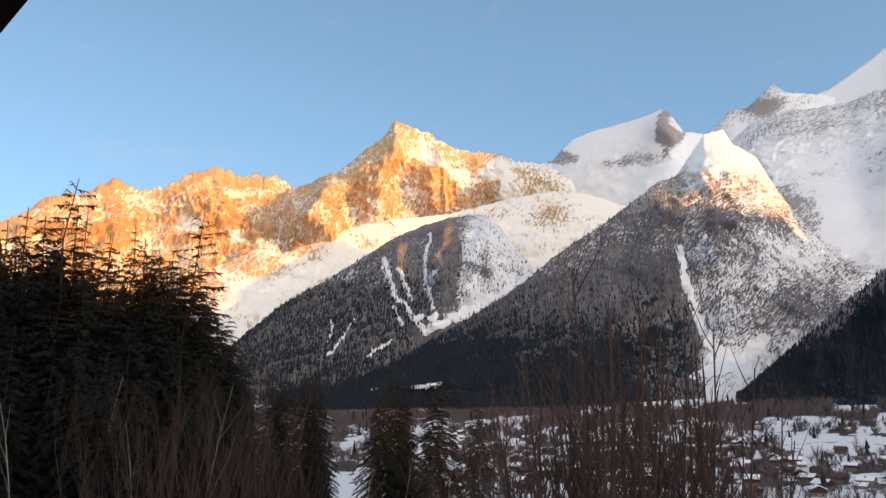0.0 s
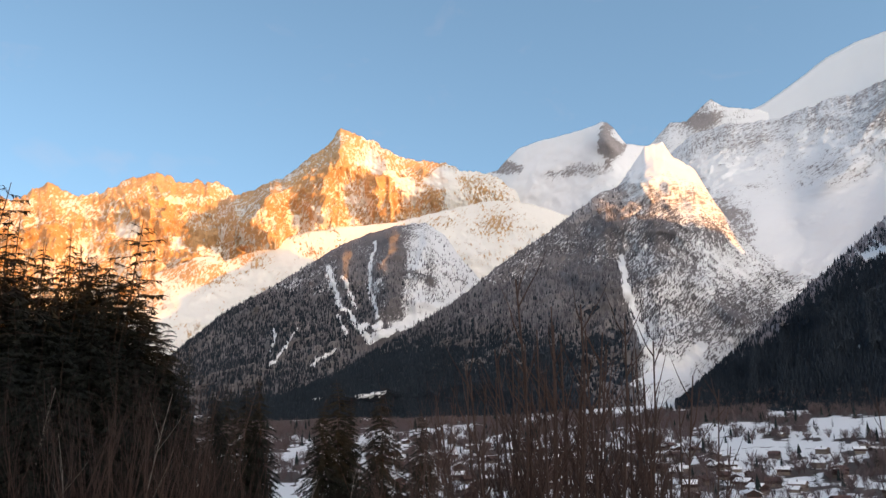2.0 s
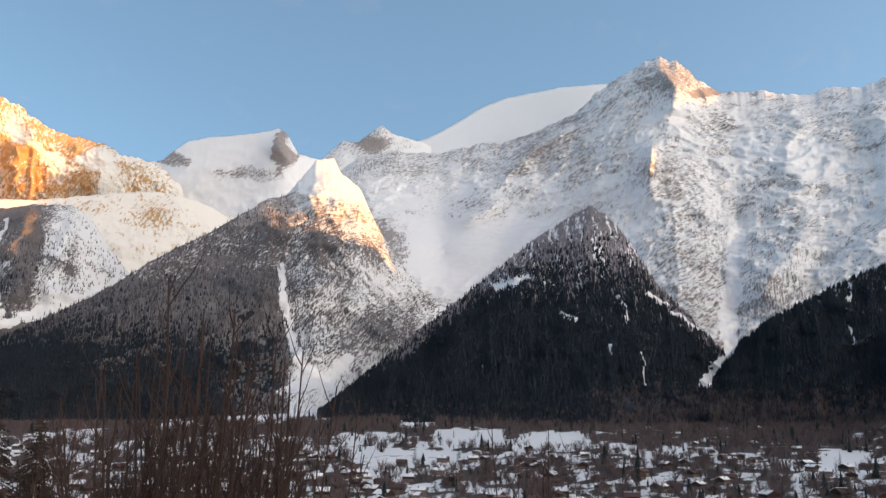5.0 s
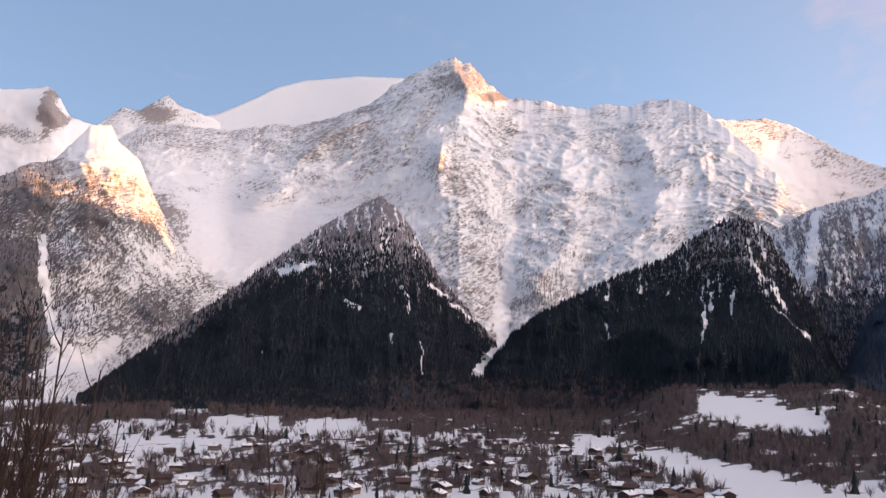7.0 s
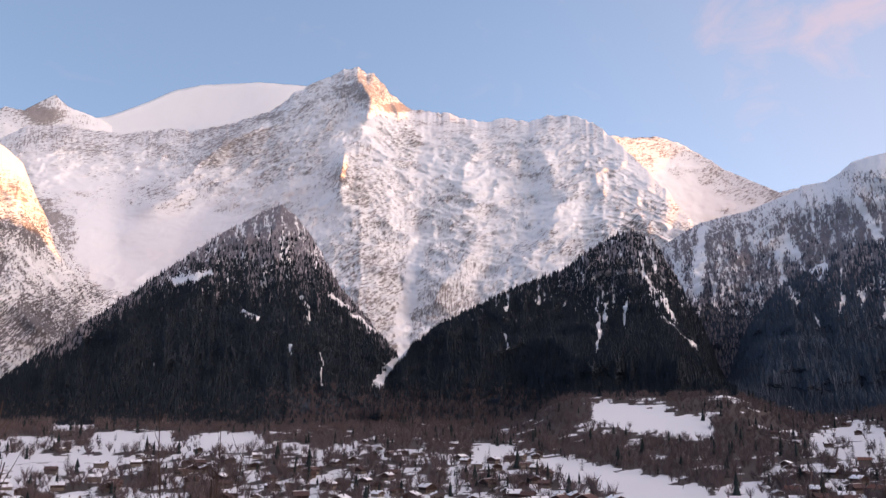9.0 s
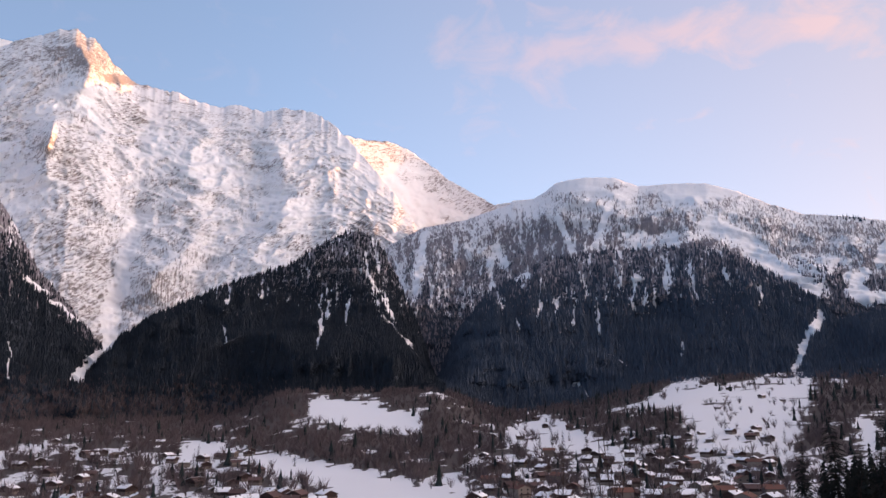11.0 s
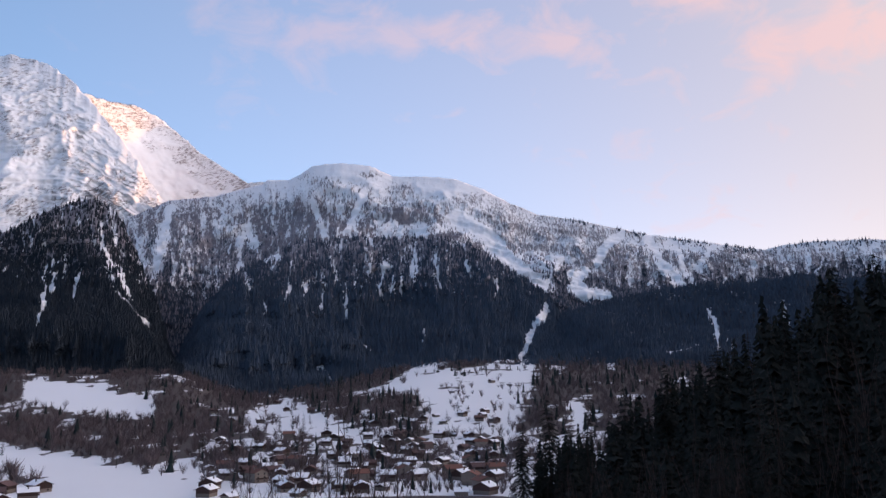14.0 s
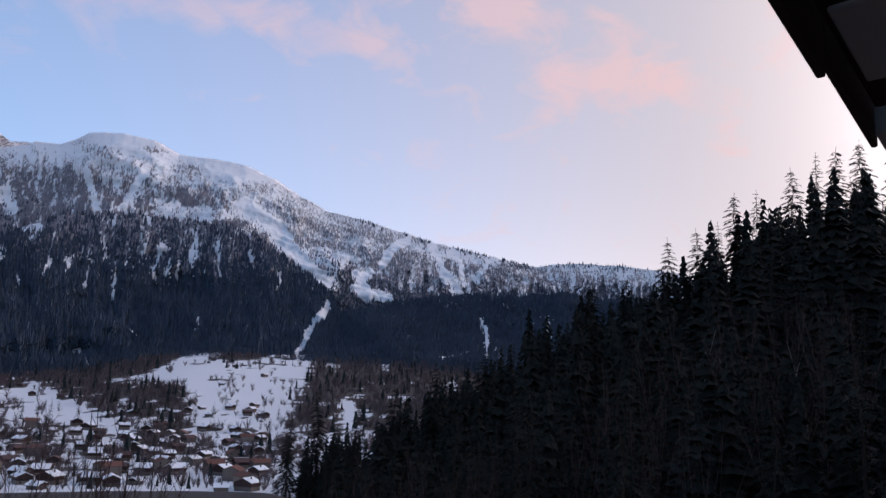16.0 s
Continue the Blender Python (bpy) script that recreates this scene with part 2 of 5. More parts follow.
# ---- meshes ----
def link(name, verts, faces, mat, parent=None, smooth=False):
    me = bpy.data.meshes.new(name)
    me.from_pydata(np.asarray(verts).tolist(), [], faces.tolist() if hasattr(faces, "tolist") else faces)
    me.materials.append(mat)
    if smooth:
        me.shade_smooth()
    ob = new(name, me)
    if parent:
        ob.parent = parent
    return ob


def grid_faces(rows, cols):
    i = np.arange((rows - 1) * cols).reshape(rows - 1, cols)[:, :-1].ravel()
    return np.stack([i, i + 1, i + cols + 1, i + cols], 1)


def polar(az, d, z):
    a = np.radians(az)
    return np.stack(np.broadcast_arrays(np.sin(a) * d, np.cos(a) * d, z), -1)


# ---- ground ----
def ground_z(az, r):
    """Height of the valley floor and of the slopes beside the balcony."""
    az, r = np.broadcast_arrays(np.asarray(az, float), np.asarray(r, float))
    bank = 34 - 34 * step(4, 330, r) + 4.5 * np.sin(r / 19.0 + az / 9) * step(12, 60, r) * (1 - step(180, 330, r)) * 0.3
    far = 0.058 * np.maximum(r - 520, 0) * (1 - 0.45 * step(-5, 25, 25 - az + 0 * r))
    ski = step(76, 90, az) * (1 - step(104, 118, az)) * 0.062 * np.maximum(r - 620, 0)
    far = far + step(55, 61, az) * (1 - step(70, 76, az)) * 36 * step(820, 1150, r)
    x, y = polar(az, r, 0)[..., 0], polar(az, r, 0)[..., 1]
    z = bank + far + ski + 2.5 * (fbm(x / 90, y / 90, 0, 3, 5) - 0.5) * step(60, 400, r)
    top = along([(96, 18), (100, 22), (106, 26), (114, 36), (119, 40), (125, 50), (134, 57), (150, 64)], az)
    hill = 33 + (top - 33) * step(6, 130, r) + 0.02 * np.maximum(r - 130, 0) + 3 * (fbm(x / 25, y / 25, 0, 3, 6) - 0.5) * step(10, 40, r)
    w = step(93, 106, az) * (1 - step(250, 700, r))
    z = z * (1 - w) + hill * w
    back = step(150, 200, az) + step(-60, -110, az)
    return np.where(back > 0, z * (1 - back) + back * (34 + 0.25 * np.minimum(r, 1500)), z)


def build_ground():
    az = np.r_[np.arange(-52, 150, 0.6), np.arange(150, 308.1, 4)]
    r = np.r_[0.02, np.r_[np.geomspace(2.0, 380, 60), np.linspace(390, 1500, 90), np.geomspace(1600, 4950, 12)]]
    A, Rr = np.meshgrid(az, r)
    P = polar(A, Rr, ground_z(A, Rr))
    ob = link("ground", P.reshape(-1, 3), grid_faces(len(r), len(az)), GROUND, smooth=True)
    el = np.degrees(np.arctan2(P[..., 2] - EYE, Rr))
    wood = 0.72 * bare_wood(A, Rr) + 0.75 * (1 - step(180, 320, Rr)) + 0.8 * step(95, 103, A) * (1 - step(260, 500, Rr)) * (1 - step(150, 160, A))
    yard = step(-2.0, -2.5, el) * step(380, 440, Rr) * (step(4, 9, A) * step(60, 56, A) + step(72, 75, A) * step(95, 92, A))
    wood = wood + 0.4 * yard * step(0.47, 0.56, fbm(P[..., 0] / 16, P[..., 1] / 16, 0, 3, 19))
    bare = wood + 0.2 * (fbm(P[..., 0] / 30, P[..., 1] / 30, 0, 4, 9) - 0.5)
    coat(ob, bare, P)
    return tagged(ob, "snowy valley floor with brown bare woodland patches", "ground", kind="structure")


def inside(az, el, poly):
    """Whether directions fall inside an outline."""
    hit = np.zeros(np.shape(az), bool)
    for (a0, e0), (a1, e1) in zip(poly, poly[1:] + poly[:1]):
        if e0 != e1:
            hit ^= ((e0 > el) != (e1 > el)) & (az < (a1 - a0) * (el - e0) / (e1 - e0) + a0)
    return hit


def bare_wood(az, r):
    """Where woods cover the valley floor, 0 to 1; open fields lie in their outlines."""
    el = np.degrees(np.arctan2(ground_z(az, r) - EYE, r))
    n = fbm(az * 1.1, el * 3.0, 0, 4, 21, 0.6)
    edge = along([(-20, -1.6), (15, -1.4), (24, -1.0), (40, -1.5), (55, -1.9), (60, -2.5), (70, -4.6), (73, -3.0), (78, -2.0), (90, -2.2), (96, -2.6), (100, -3)], az)
    wood = step(-0.25, 0.25, el - edge + (n - 0.5) * 1.5) * step(0.24, 0.36, n)
    wood = np.maximum(wood, step(0.50, 0.57, n) * (el < edge))
    n2 = fbm(az * 4.0, el * 8.0, 0, 4, 22, 0.6)
    ja, je = az + (n - 0.5) * 1.1 + (n2 - 0.5) * 1.6, el + (n - 0.5) * 0.4 + (n2 - 0.5) * 0.7
    for poly in FIELDS:
        wood = np.where(inside(ja, je, poly), 0.85 * np.maximum(step(0.66, 0.7, n) * step(66, 74, az), step(0.69, 0.72, n2) * step(70, 80, az)), wood)
    return wood * step(380, 470, r)


FIELDS = [[(1.18, -1.19), (6.26, -0.71), (6.35, -1.17), (1.39, -1.65)], [(9.04, -0.39), (11.82, -0.22), (11.9, -0.61), (9.24, -0.78)], [(13.1, 1.27), (18.57, 1.76), (21.75, 1.75), (21.54, 0.03), (13.49, -0.36)], [(-7.1, -2.15), (-5.57, -2.08), (-5.46, -2.75), (-6.98, -2.81)],
          [(61.55, 1.16), (66.67, 1.13), (66.71, 0.48), (69.18, 0.4), (69.06, -1.44), (66.54, -0.97), (61.49, -0.22)],
          [(56.6, -1.8), (59.8, -2.6), (63.1, -3.05), (67.7, -4.2), (74, -5.85), (77, -6.5), (76, -8.5), (66, -8.5), (63.2, -5.0), (60.5, -4.1), (57.5, -3.1)],
          [(75.67, -0.76), (78.36, -0.08), (79.93, -0.59), (83.9, -2.55), (85.09, -4.08), (81.55, -3.67), (79.59, -2.7), (74.96, -2.08)],
          [(81.89, 0.18), (84.68, 0.76), (87.89, 2.53), (89.1, 2.72), (89.89, 1.73), (91.5, 2.11), (93.91, 2.69), (94.35, 4.27), (95.4, 5.85), (97.81, 6.6), (96.93, 4.23), (96.09, 2.66), (95.23, 0.32), (94.18, -2), (93.35, -3.91), (87.85, -3.53), (87.87, -1.02), (87.08, 0.16)],
          [(97.74, -0.27), (98.7, -0.16), (99.35, -2.75), (98.03, -2.56)],
          [(28.05, -0.56), (33.07, -0.52), (33.21, -1.65), (28.65, -1.84)], [(22.32, -2.26), (26.67, -1.88), (31.06, -2.09), (30.77, -2.8), (22.43, -3.26)], [(25.85, 0.09), (28.08, 0.23), (28.03, -0.42), (25.91, -0.61)], [(34.34, -0.74), (38.68, -0.69), (38.73, -1.82), (34.6, -2)], [(53.28, -1.44), (56.43, -1.69), (55.57, -2.87), (53.41, -2.96)]]
GROUND = snow_rock("valley_snow_and_soil", (0.04, 0.031, 0.028), (0.1, 0.078, 0.068), spread=1.1, grit=0.12, relief=0.6, stretch=1.5)
build_ground()


# ---- mountains ----
def sway(az, el, seed):
    """Directions shaken a little, so that gullies and clearings wander."""
    return (az + 0.55 * (fbm(az * 1.7, el * 1.7, seed, 3, 61) - 0.5), el + 0.55 * (fbm(az * 1.7, el * 1.7, seed + 9, 3, 62) - 0.5))


def mountain(name, label, crest, dist, foot, mat, seed, bare, power=1.35, relief=90.0, jag=0.2, gully=0.55, clear=(), ribs=(), blobs=(), flute=0.5, fine=9.0, calm=None, belts=(), smooth_at=None, lump=1.7, nick=0.6, crag=560.0):
    """A slope that climbs from its foot to a crest line; bare(az, el, s, n) gives the share of bare ground."""
    a0, a1 = crest[0][0], crest[-1][0]
    top = max(e for _, e in crest)
    cols, rows = int((a1 - a0) * fine) + 2, int((top + 2) * fine * 0.8) + 8
    az = np.linspace(a0, a1, cols)
    el = along(crest, az) + jag * (fbm(az * 2.2, 0.0, seed, 5, seed, 0.62) - 0.5) * 2
    dc, df = along(dist, az) * np.cos(np.radians(along(crest, az))), along(foot, az)
    calmer = np.ones(41) / 41
    dc = np.convolve(np.pad(dc, 20, mode="edge"), calmer, mode="valid")
    zf = ground_z(az, df) - 12
    zc = np.maximum(EYE + dc * np.tan(np.radians(el)), zf + 4)
    s = np.linspace(0, 1, rows)[:, None]
    A = np.broadcast_to(az, (rows, cols))
    D = df + (dc - df) * s
    width = max(3, int(1.3 * cols / (a1 - a0)))
    kernel = np.hanning(2 * width + 3)[1:-1]
    soft = np.convolve(np.pad(zc, width, mode="edge"), kernel / kernel.sum(), mode="valid")
    Z = zf + (soft - zf) * s ** power + (zc - soft) * s ** 12
    env = np.minimum(1, s * 5) * np.minimum(1, (1 - s) * 6)
    P0 = polar(A, D, Z)
    X, Y, H = P0[..., 0], P0[..., 1], P0[..., 2]
    wx, wy = (fbm(X / 500, Y / 500, H / 500, 3, seed + q) - 0.5 for q in (41, 47))
    g1 = ridged(A * gully + wx * 2.2 * gully, s * 1.6 + wy * 1.2, seed, 3, seed + 1, 0.55)
    g2 = 0.12 + craggy((X + 380 * wx + 0.4 * H) / crag, (Y + 380 * wy) / crag, (H - 0.35 * X) / (0.82 * crag), 6, seed + 3)
    g3 = ridged((X + H * 0.5) / (0.2 * crag), (Y + 90 * wx) / (0.2 * crag), H / (0.16 * crag), 4, seed + 5, 0.6)
    if calm:
        env = env * (1 - 0.75 * step(calm - 1.2, calm + 1.2, np.degrees(np.arctan2(H - EYE, np.hypot(X, Y)))))
    if smooth_at:
        ca, ce, ra, re = smooth_at
        env = env * (1 - 0.8 * step(1.2, 0.6, np.hypot((A - ca) / ra, (np.degrees(np.arctan2(H - EYE, np.hypot(X, Y))) - ce) / re)))
    D0 = D
    D = D - env * relief * (flute * (g1 - 0.4) + lump * (g2 - 0.4) + nick * (g3 - 0.4))
    Z = Z + env * relief * (0.5 * (g2 - 0.4) + 0.2 * (g3 - 0.4))
    E0 = np.degrees(np.arctan2(H - EYE, np.hypot(X, Y)))
    for pts, width, height in ribs:
        D = D - np.minimum(1, (1 - s) * 14) * np.minimum(1, s * 4) * height * np.exp(-(line_gap(A + wx * 5, E0 + wy * 4, pts) / width) ** 1.4)
    Z = EYE + (Z - EYE) * D / D0
    g1 = 0.35 * g1 + 0.65 * g2
    back = [(60, 60), (500, 420), (1400, 1500)]
    D = np.concatenate([D] + [(dc + b)[None] for b, _ in back])
    Z = np.concatenate([Z] + [np.maximum(zc - h, -40)[None] for _, h in back])
    A2 = np.broadcast_to(az, D.shape)
    P = polar(A2, D, Z)
    ob = link(name, P.reshape(-1, 3), grid_faces(*D.shape), mat, smooth=True)
    E = np.degrees(np.arctan2(Z - EYE, D))
    n = fbm(P[..., 0] / 120, P[..., 1] / 120, P[..., 2] / 70, 6, seed + 11, 0.6)
    S = np.concatenate([np.broadcast_to(s, (rows, cols)), np.ones((3, cols))])
    b = bare(A2, E, S, n, np.concatenate([g1, np.zeros((3, cols))]))
    for ba, be, ra, re, amount in blobs:
        b = b + amount * step(1.3, 0.5, np.hypot((A2 - ba) / ra, (E - be) / re) + (n - 0.5) * 2.6)
    ja, je = sway(A2, E, seed)
    for pts, width in clear:
        b = b - 1.4 * (1 - step(width * 0.5, width * 1.3, line_gap(ja, je, pts) + (n - 0.5) * width))
    coat(ob, b, np.stack([np.radians(A2) * np.mean(dc), Z, D * 0.3], -1))
    slot = np.zeros(A2.shape, np.int32)
    for k, (belt, other) in enumerate(belts):
        ob.data.materials.append(other)
        slot[belt(A2, E, n) + 0.35 * (n - 0.5) > 0.5] = k + 1
    if belts:
        ob.data.polygons.foreach_set("material_index", slot[:-1, :-1].ravel())
    tagged(ob, label, "mountain")
    return dict(P=P[:rows], az=az, rows=rows, seed=seed, clear=clear, E=E[:rows], g=g1)


def fringe(line, az, el, n, deep=1.5):
    """1 along a hill's outline, 0 further down."""
    return step(deep, 0.3 * deep, along(line, az) - el + 3.0 * (n - 0.5))


def streak(az, el, seed):
    """Long uneven stripes down the slope."""
    w = fbm(az * 0.9, el * 0.9, seed, 3, seed + 33) - 0.5
    return fbm(az * 4.6 + 0.8 * el + 4.0 * w, el * 0.6 + 1.6 * w, seed, 5, seed + 31, 0.66)


def tree_shape(kind, rnd):
    """A small far tree: stacked ragged cones, or a broom of bare shoots. Height 1."""
    v, f = [], []
    if kind == "bare":
        for k in range(34):
            a = rnd.uniform(0, 2 * math.pi)
            lean, h = rnd.uniform(0.08, 0.42), rnd.uniform(0.5, 1.0)
            x, y, w = math.cos(a), math.sin(a), rnd.uniform(0.005, 0.012)
            z0 = rnd.uniform(0.05, 0.4) if k > 2 else -0.05
            i = len(v)
            mid = lean * rnd.uniform(0.45, 0.75)
            v += [(-y * w, x * w, z0), (y * w, -x * w, z0), (x * mid + y * w, y * mid - x * w, z0 + (h - z0) * 0.6), (x * lean, y * lean, h)]
            f += [(i, i + 1, i + 2), (i, i + 2, i + 3)]
        return np.array(v), np.array(f)
    if kind == "spire":
        for t in range(24):
            z0, r = 0.02 + 0.0385 * t, 0.16 * (1 - t / 24.8) ** 0.8 * rnd.uniform(0.72, 1.2)
            i, a0 = len(v), rnd.uniform(0, 6)
            for k in range(14):
                a = a0 + k * math.pi / 7 + rnd.uniform(-0.12, 0.12)
                q = r * (rnd.uniform(0.75, 1.2) if k % 2 else rnd.uniform(0.5, 0.85))
                v.append((math.cos(a) * q, math.sin(a) * q, z0 + rnd.uniform(-0.022, 0.018)))
            v.append((rnd.uniform(-0.01, 0.01), rnd.uniform(-0.01, 0.01), z0 + 0.075 * (1 - t / 40)))
            f += [(i + k, i + (k + 1) % 14, i + 14) for k in range(14)]
        return np.array(v), np.array(f)
    tiers = 2 if kind == "fir" else 1
    wide = 0.13 if kind == "larch" else 0.185
    for t in range(tiers):
        z0, z1 = 0.05 + 0.38 * t, (0.62 if tiers == 2 else 1.0) + 0.38 * t
        r = wide * (1 - 0.36 * t)
        i = len(v)
        a0 = rnd.uniform(0, 6)
        for k in range(5):
            a = a0 + k * 2 * math.pi / 5
            q = r * rnd.uniform(0.7, 1.25)
            v.append((math.cos(a) * q, math.sin(a) * q, z0 + rnd.uniform(-0.04, 0.04)))
        v.append((rnd.uniform(-0.01, 0.01), 0, z1))
        f += [(i + k, i + (k + 1) % 5, i + 5) for k in range(5)]
    return np.array(v), np.array(f)


def plant(name, label, spots, kind, mat, low, high, seed):
    """Many far trees as one mesh."""
    rnd, rng = random.Random(seed), np.random.default_rng(seed)
    if not len(spots):
        return None
    shapes = [tree_shape(kind, rnd) for _ in range(5)]
    vs, fs, base = [], [], 0
    pick = rng.integers(0, 5, len(spots))
    for q, (sv, sf) in enumerate(shapes):
        pos = spots[pick == q]
        n = len(pos)
        h = rng.uniform(low, high, n) * rng.choice([0.75, 1.0, 1.12], n)
        a = rng.uniform(0, 6.28, n)
        wx = h * rng.uniform(0.8, 1.2, n)
        c, s_ = np.cos(a)[:, None], np.sin(a)[:, None]
        x, y, z = sv[:, 0][None], sv[:, 1][None], sv[:, 2][None]
        V = np.stack([(x * c - y * s_) * wx[:, None] + pos[:, :1], (x * s_ + y * c) * wx[:, None] + pos[:, 1:2], z * h[:, None] + pos[:, 2:3] - 0.8], -1)
        F = sf[None] + (np.arange(n) * len(sv))[:, None, None] + base
        vs.append(V.reshape(-1, 3))
        fs.append(F.reshape(-1, 3))
        base += n * len(sv)
    ob = link(name, np.concatenate(vs), np.concatenate(fs), mat)
    return tagged(ob, label, "woods", kind="stuff")


def wooded(m, label, count, density, kind="spruce", mat=None, low=16, high=27, name="conifer_forest"):
    """Trees on a mountain where density(az, el, n, g) beats chance."""
    rng = np.random.default_rng(m["seed"] + len(label))
    R_, C_ = m["P"].shape[:2]
    i, j = rng.uniform(0, R_ - 1.01, count), rng.uniform(0, C_ - 1.01, count)
    i0, j0 = i.astype(int), j.astype(int)
    fi, fj = (i - i0)[:, None], (j - j0)[:, None]
    P = m["P"]
    pos = (P[i0, j0] * (1 - fi) + P[i0 + 1, j0] * fi) * (1 - fj) + (P[i0, j0 + 1] * (1 - fi) + P[i0 + 1, j0 + 1] * fi) * fj
    az = m["az"][j0]
    el = np.degrees(np.arctan2(pos[:, 2] - EYE, np.hypot(pos[:, 0], pos[:, 1])))
    n = streak(az, el, m["seed"])
    k = density(az, el, n, m["g"][i0, j0])
    ja, je = sway(az, el, m["seed"])
    for pts, width in m["clear"]:
        k = k * step(width * 0.5, width * 1.15, line_gap(ja, je, pts) + (n - 0.5) * width * 0.8)
    keep = rng.uniform(0, 1, count) < k
    return plant(name, label, pos[keep], kind, mat or SPRUCE_FAR, low, high, m["seed"])


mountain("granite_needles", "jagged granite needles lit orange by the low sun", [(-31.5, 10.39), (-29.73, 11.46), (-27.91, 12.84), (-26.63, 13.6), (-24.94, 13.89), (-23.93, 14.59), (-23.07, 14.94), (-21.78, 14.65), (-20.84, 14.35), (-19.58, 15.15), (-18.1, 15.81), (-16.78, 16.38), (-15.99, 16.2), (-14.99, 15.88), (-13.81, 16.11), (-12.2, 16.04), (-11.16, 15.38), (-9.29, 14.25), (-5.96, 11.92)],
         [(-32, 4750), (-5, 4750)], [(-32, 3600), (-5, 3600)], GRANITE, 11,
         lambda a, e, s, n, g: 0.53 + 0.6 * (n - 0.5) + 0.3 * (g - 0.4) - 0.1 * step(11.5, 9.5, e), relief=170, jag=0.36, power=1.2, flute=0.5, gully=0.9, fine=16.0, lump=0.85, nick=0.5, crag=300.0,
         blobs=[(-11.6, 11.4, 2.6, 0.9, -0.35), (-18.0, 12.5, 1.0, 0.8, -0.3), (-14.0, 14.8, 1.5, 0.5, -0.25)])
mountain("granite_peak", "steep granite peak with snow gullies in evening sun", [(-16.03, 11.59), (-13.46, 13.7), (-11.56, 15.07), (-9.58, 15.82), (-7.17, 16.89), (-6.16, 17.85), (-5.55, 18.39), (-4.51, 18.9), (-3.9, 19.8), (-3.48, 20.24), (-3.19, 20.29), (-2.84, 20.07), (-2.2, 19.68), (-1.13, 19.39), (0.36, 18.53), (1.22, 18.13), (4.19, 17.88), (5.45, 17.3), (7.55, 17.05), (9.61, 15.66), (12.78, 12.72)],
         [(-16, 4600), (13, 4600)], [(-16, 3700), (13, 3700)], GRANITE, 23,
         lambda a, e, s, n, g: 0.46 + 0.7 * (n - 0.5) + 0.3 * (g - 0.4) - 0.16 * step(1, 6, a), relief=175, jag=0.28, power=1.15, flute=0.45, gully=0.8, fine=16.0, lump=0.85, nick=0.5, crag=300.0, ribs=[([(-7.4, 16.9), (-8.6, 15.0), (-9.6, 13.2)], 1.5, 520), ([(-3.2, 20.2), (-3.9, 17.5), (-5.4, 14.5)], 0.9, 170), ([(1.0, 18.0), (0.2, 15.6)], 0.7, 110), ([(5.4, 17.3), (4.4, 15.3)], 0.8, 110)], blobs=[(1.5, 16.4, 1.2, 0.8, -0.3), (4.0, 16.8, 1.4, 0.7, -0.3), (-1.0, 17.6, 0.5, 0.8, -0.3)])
mountain("snow_dome_with_tooth", "rounded snow dome beside a dark rock tooth", [(3.74, 15.38), (6.29, 16.76), (8.19, 17.19), (9.05, 18.08), (9.69, 18.65), (11.38, 19.16), (13.89, 19.6), (15.54, 19.99), (16.04, 20.18), (16.36, 20.12), (16.94, 19.64), (17.31, 19.07), (17.68, 18.54), (19.43, 18.18), (21.63, 16.44), (24.8, 14.22)],
         [(3, 4930), (9, 4800), (17.5, 4350), (25, 4450)], [(3, 4000), (9, 3900), (17.5, 3500), (25, 3600)], DUSTED, 31,
         lambda a, e, s, n, g: 0.12 + 0.4 * (n - 0.5), relief=36, jag=0.06, flute=0.1, ribs=[([(16.3, 20), (16.6, 18.2)], 0.8, 160)], blobs=[(16.4, 19.3, 0.7, 1.0, 0.6), (16.7, 18.3, 1.0, 0.9, 0.6), (9.0, 17.4, 0.9, 0.5, 0.5), (14.6, 17.0, 1.9, 0.6, 0.3), (12.6, 16.6, 1.4, 0.35, 0.2), (7.5, 16.2, 1.2, 0.6, 0.3)])
mountain("rocky_crest", "small snow-streaked rock summit", [(17.36, 16.42), (19.45, 18.38), (20.9, 19.64), (22.05, 19.66), (23.06, 20.37), (23.78, 20.84), (24.92, 20.16), (26.37, 19.92), (27.76, 19.42), (30.31, 17.21)],
         [(17, 4900), (31, 4850)], [(17, 4100), (31, 4100)], DUSTED, 37,
         lambda a, e, s, n, g: 0.30 + 0.5 * (n - 0.5) - 0.2 * step(25, 27, a), relief=60, jag=0.12, flute=0.1, blobs=[(23.0, 19.6, 1.2, 0.9, 0.4)])
mountain("snow_dome", "broad smooth white snow dome", [(23, 17.7), (25.14, 19.41), (27.24, 20.05), (29.35, 21.12), (31.45, 22.3), (33.49, 22.93), (37.45, 23.49), (40.46, 23.51), (42.63, 23.4), (42.83, 23.31), (46.31, 21.81), (49.32, 19.03)],
         [(22, 4930), (33, 4880), (41, 4650), (50, 4600)], [(22, 4300), (33, 4250), (41, 4050), (50, 4000)], DUSTED, 41,
         lambda a, e, s, n, g: 0.0 + 0.2 * (n - 0.5), relief=16, jag=0.03, flute=0.05, fine=5.0)
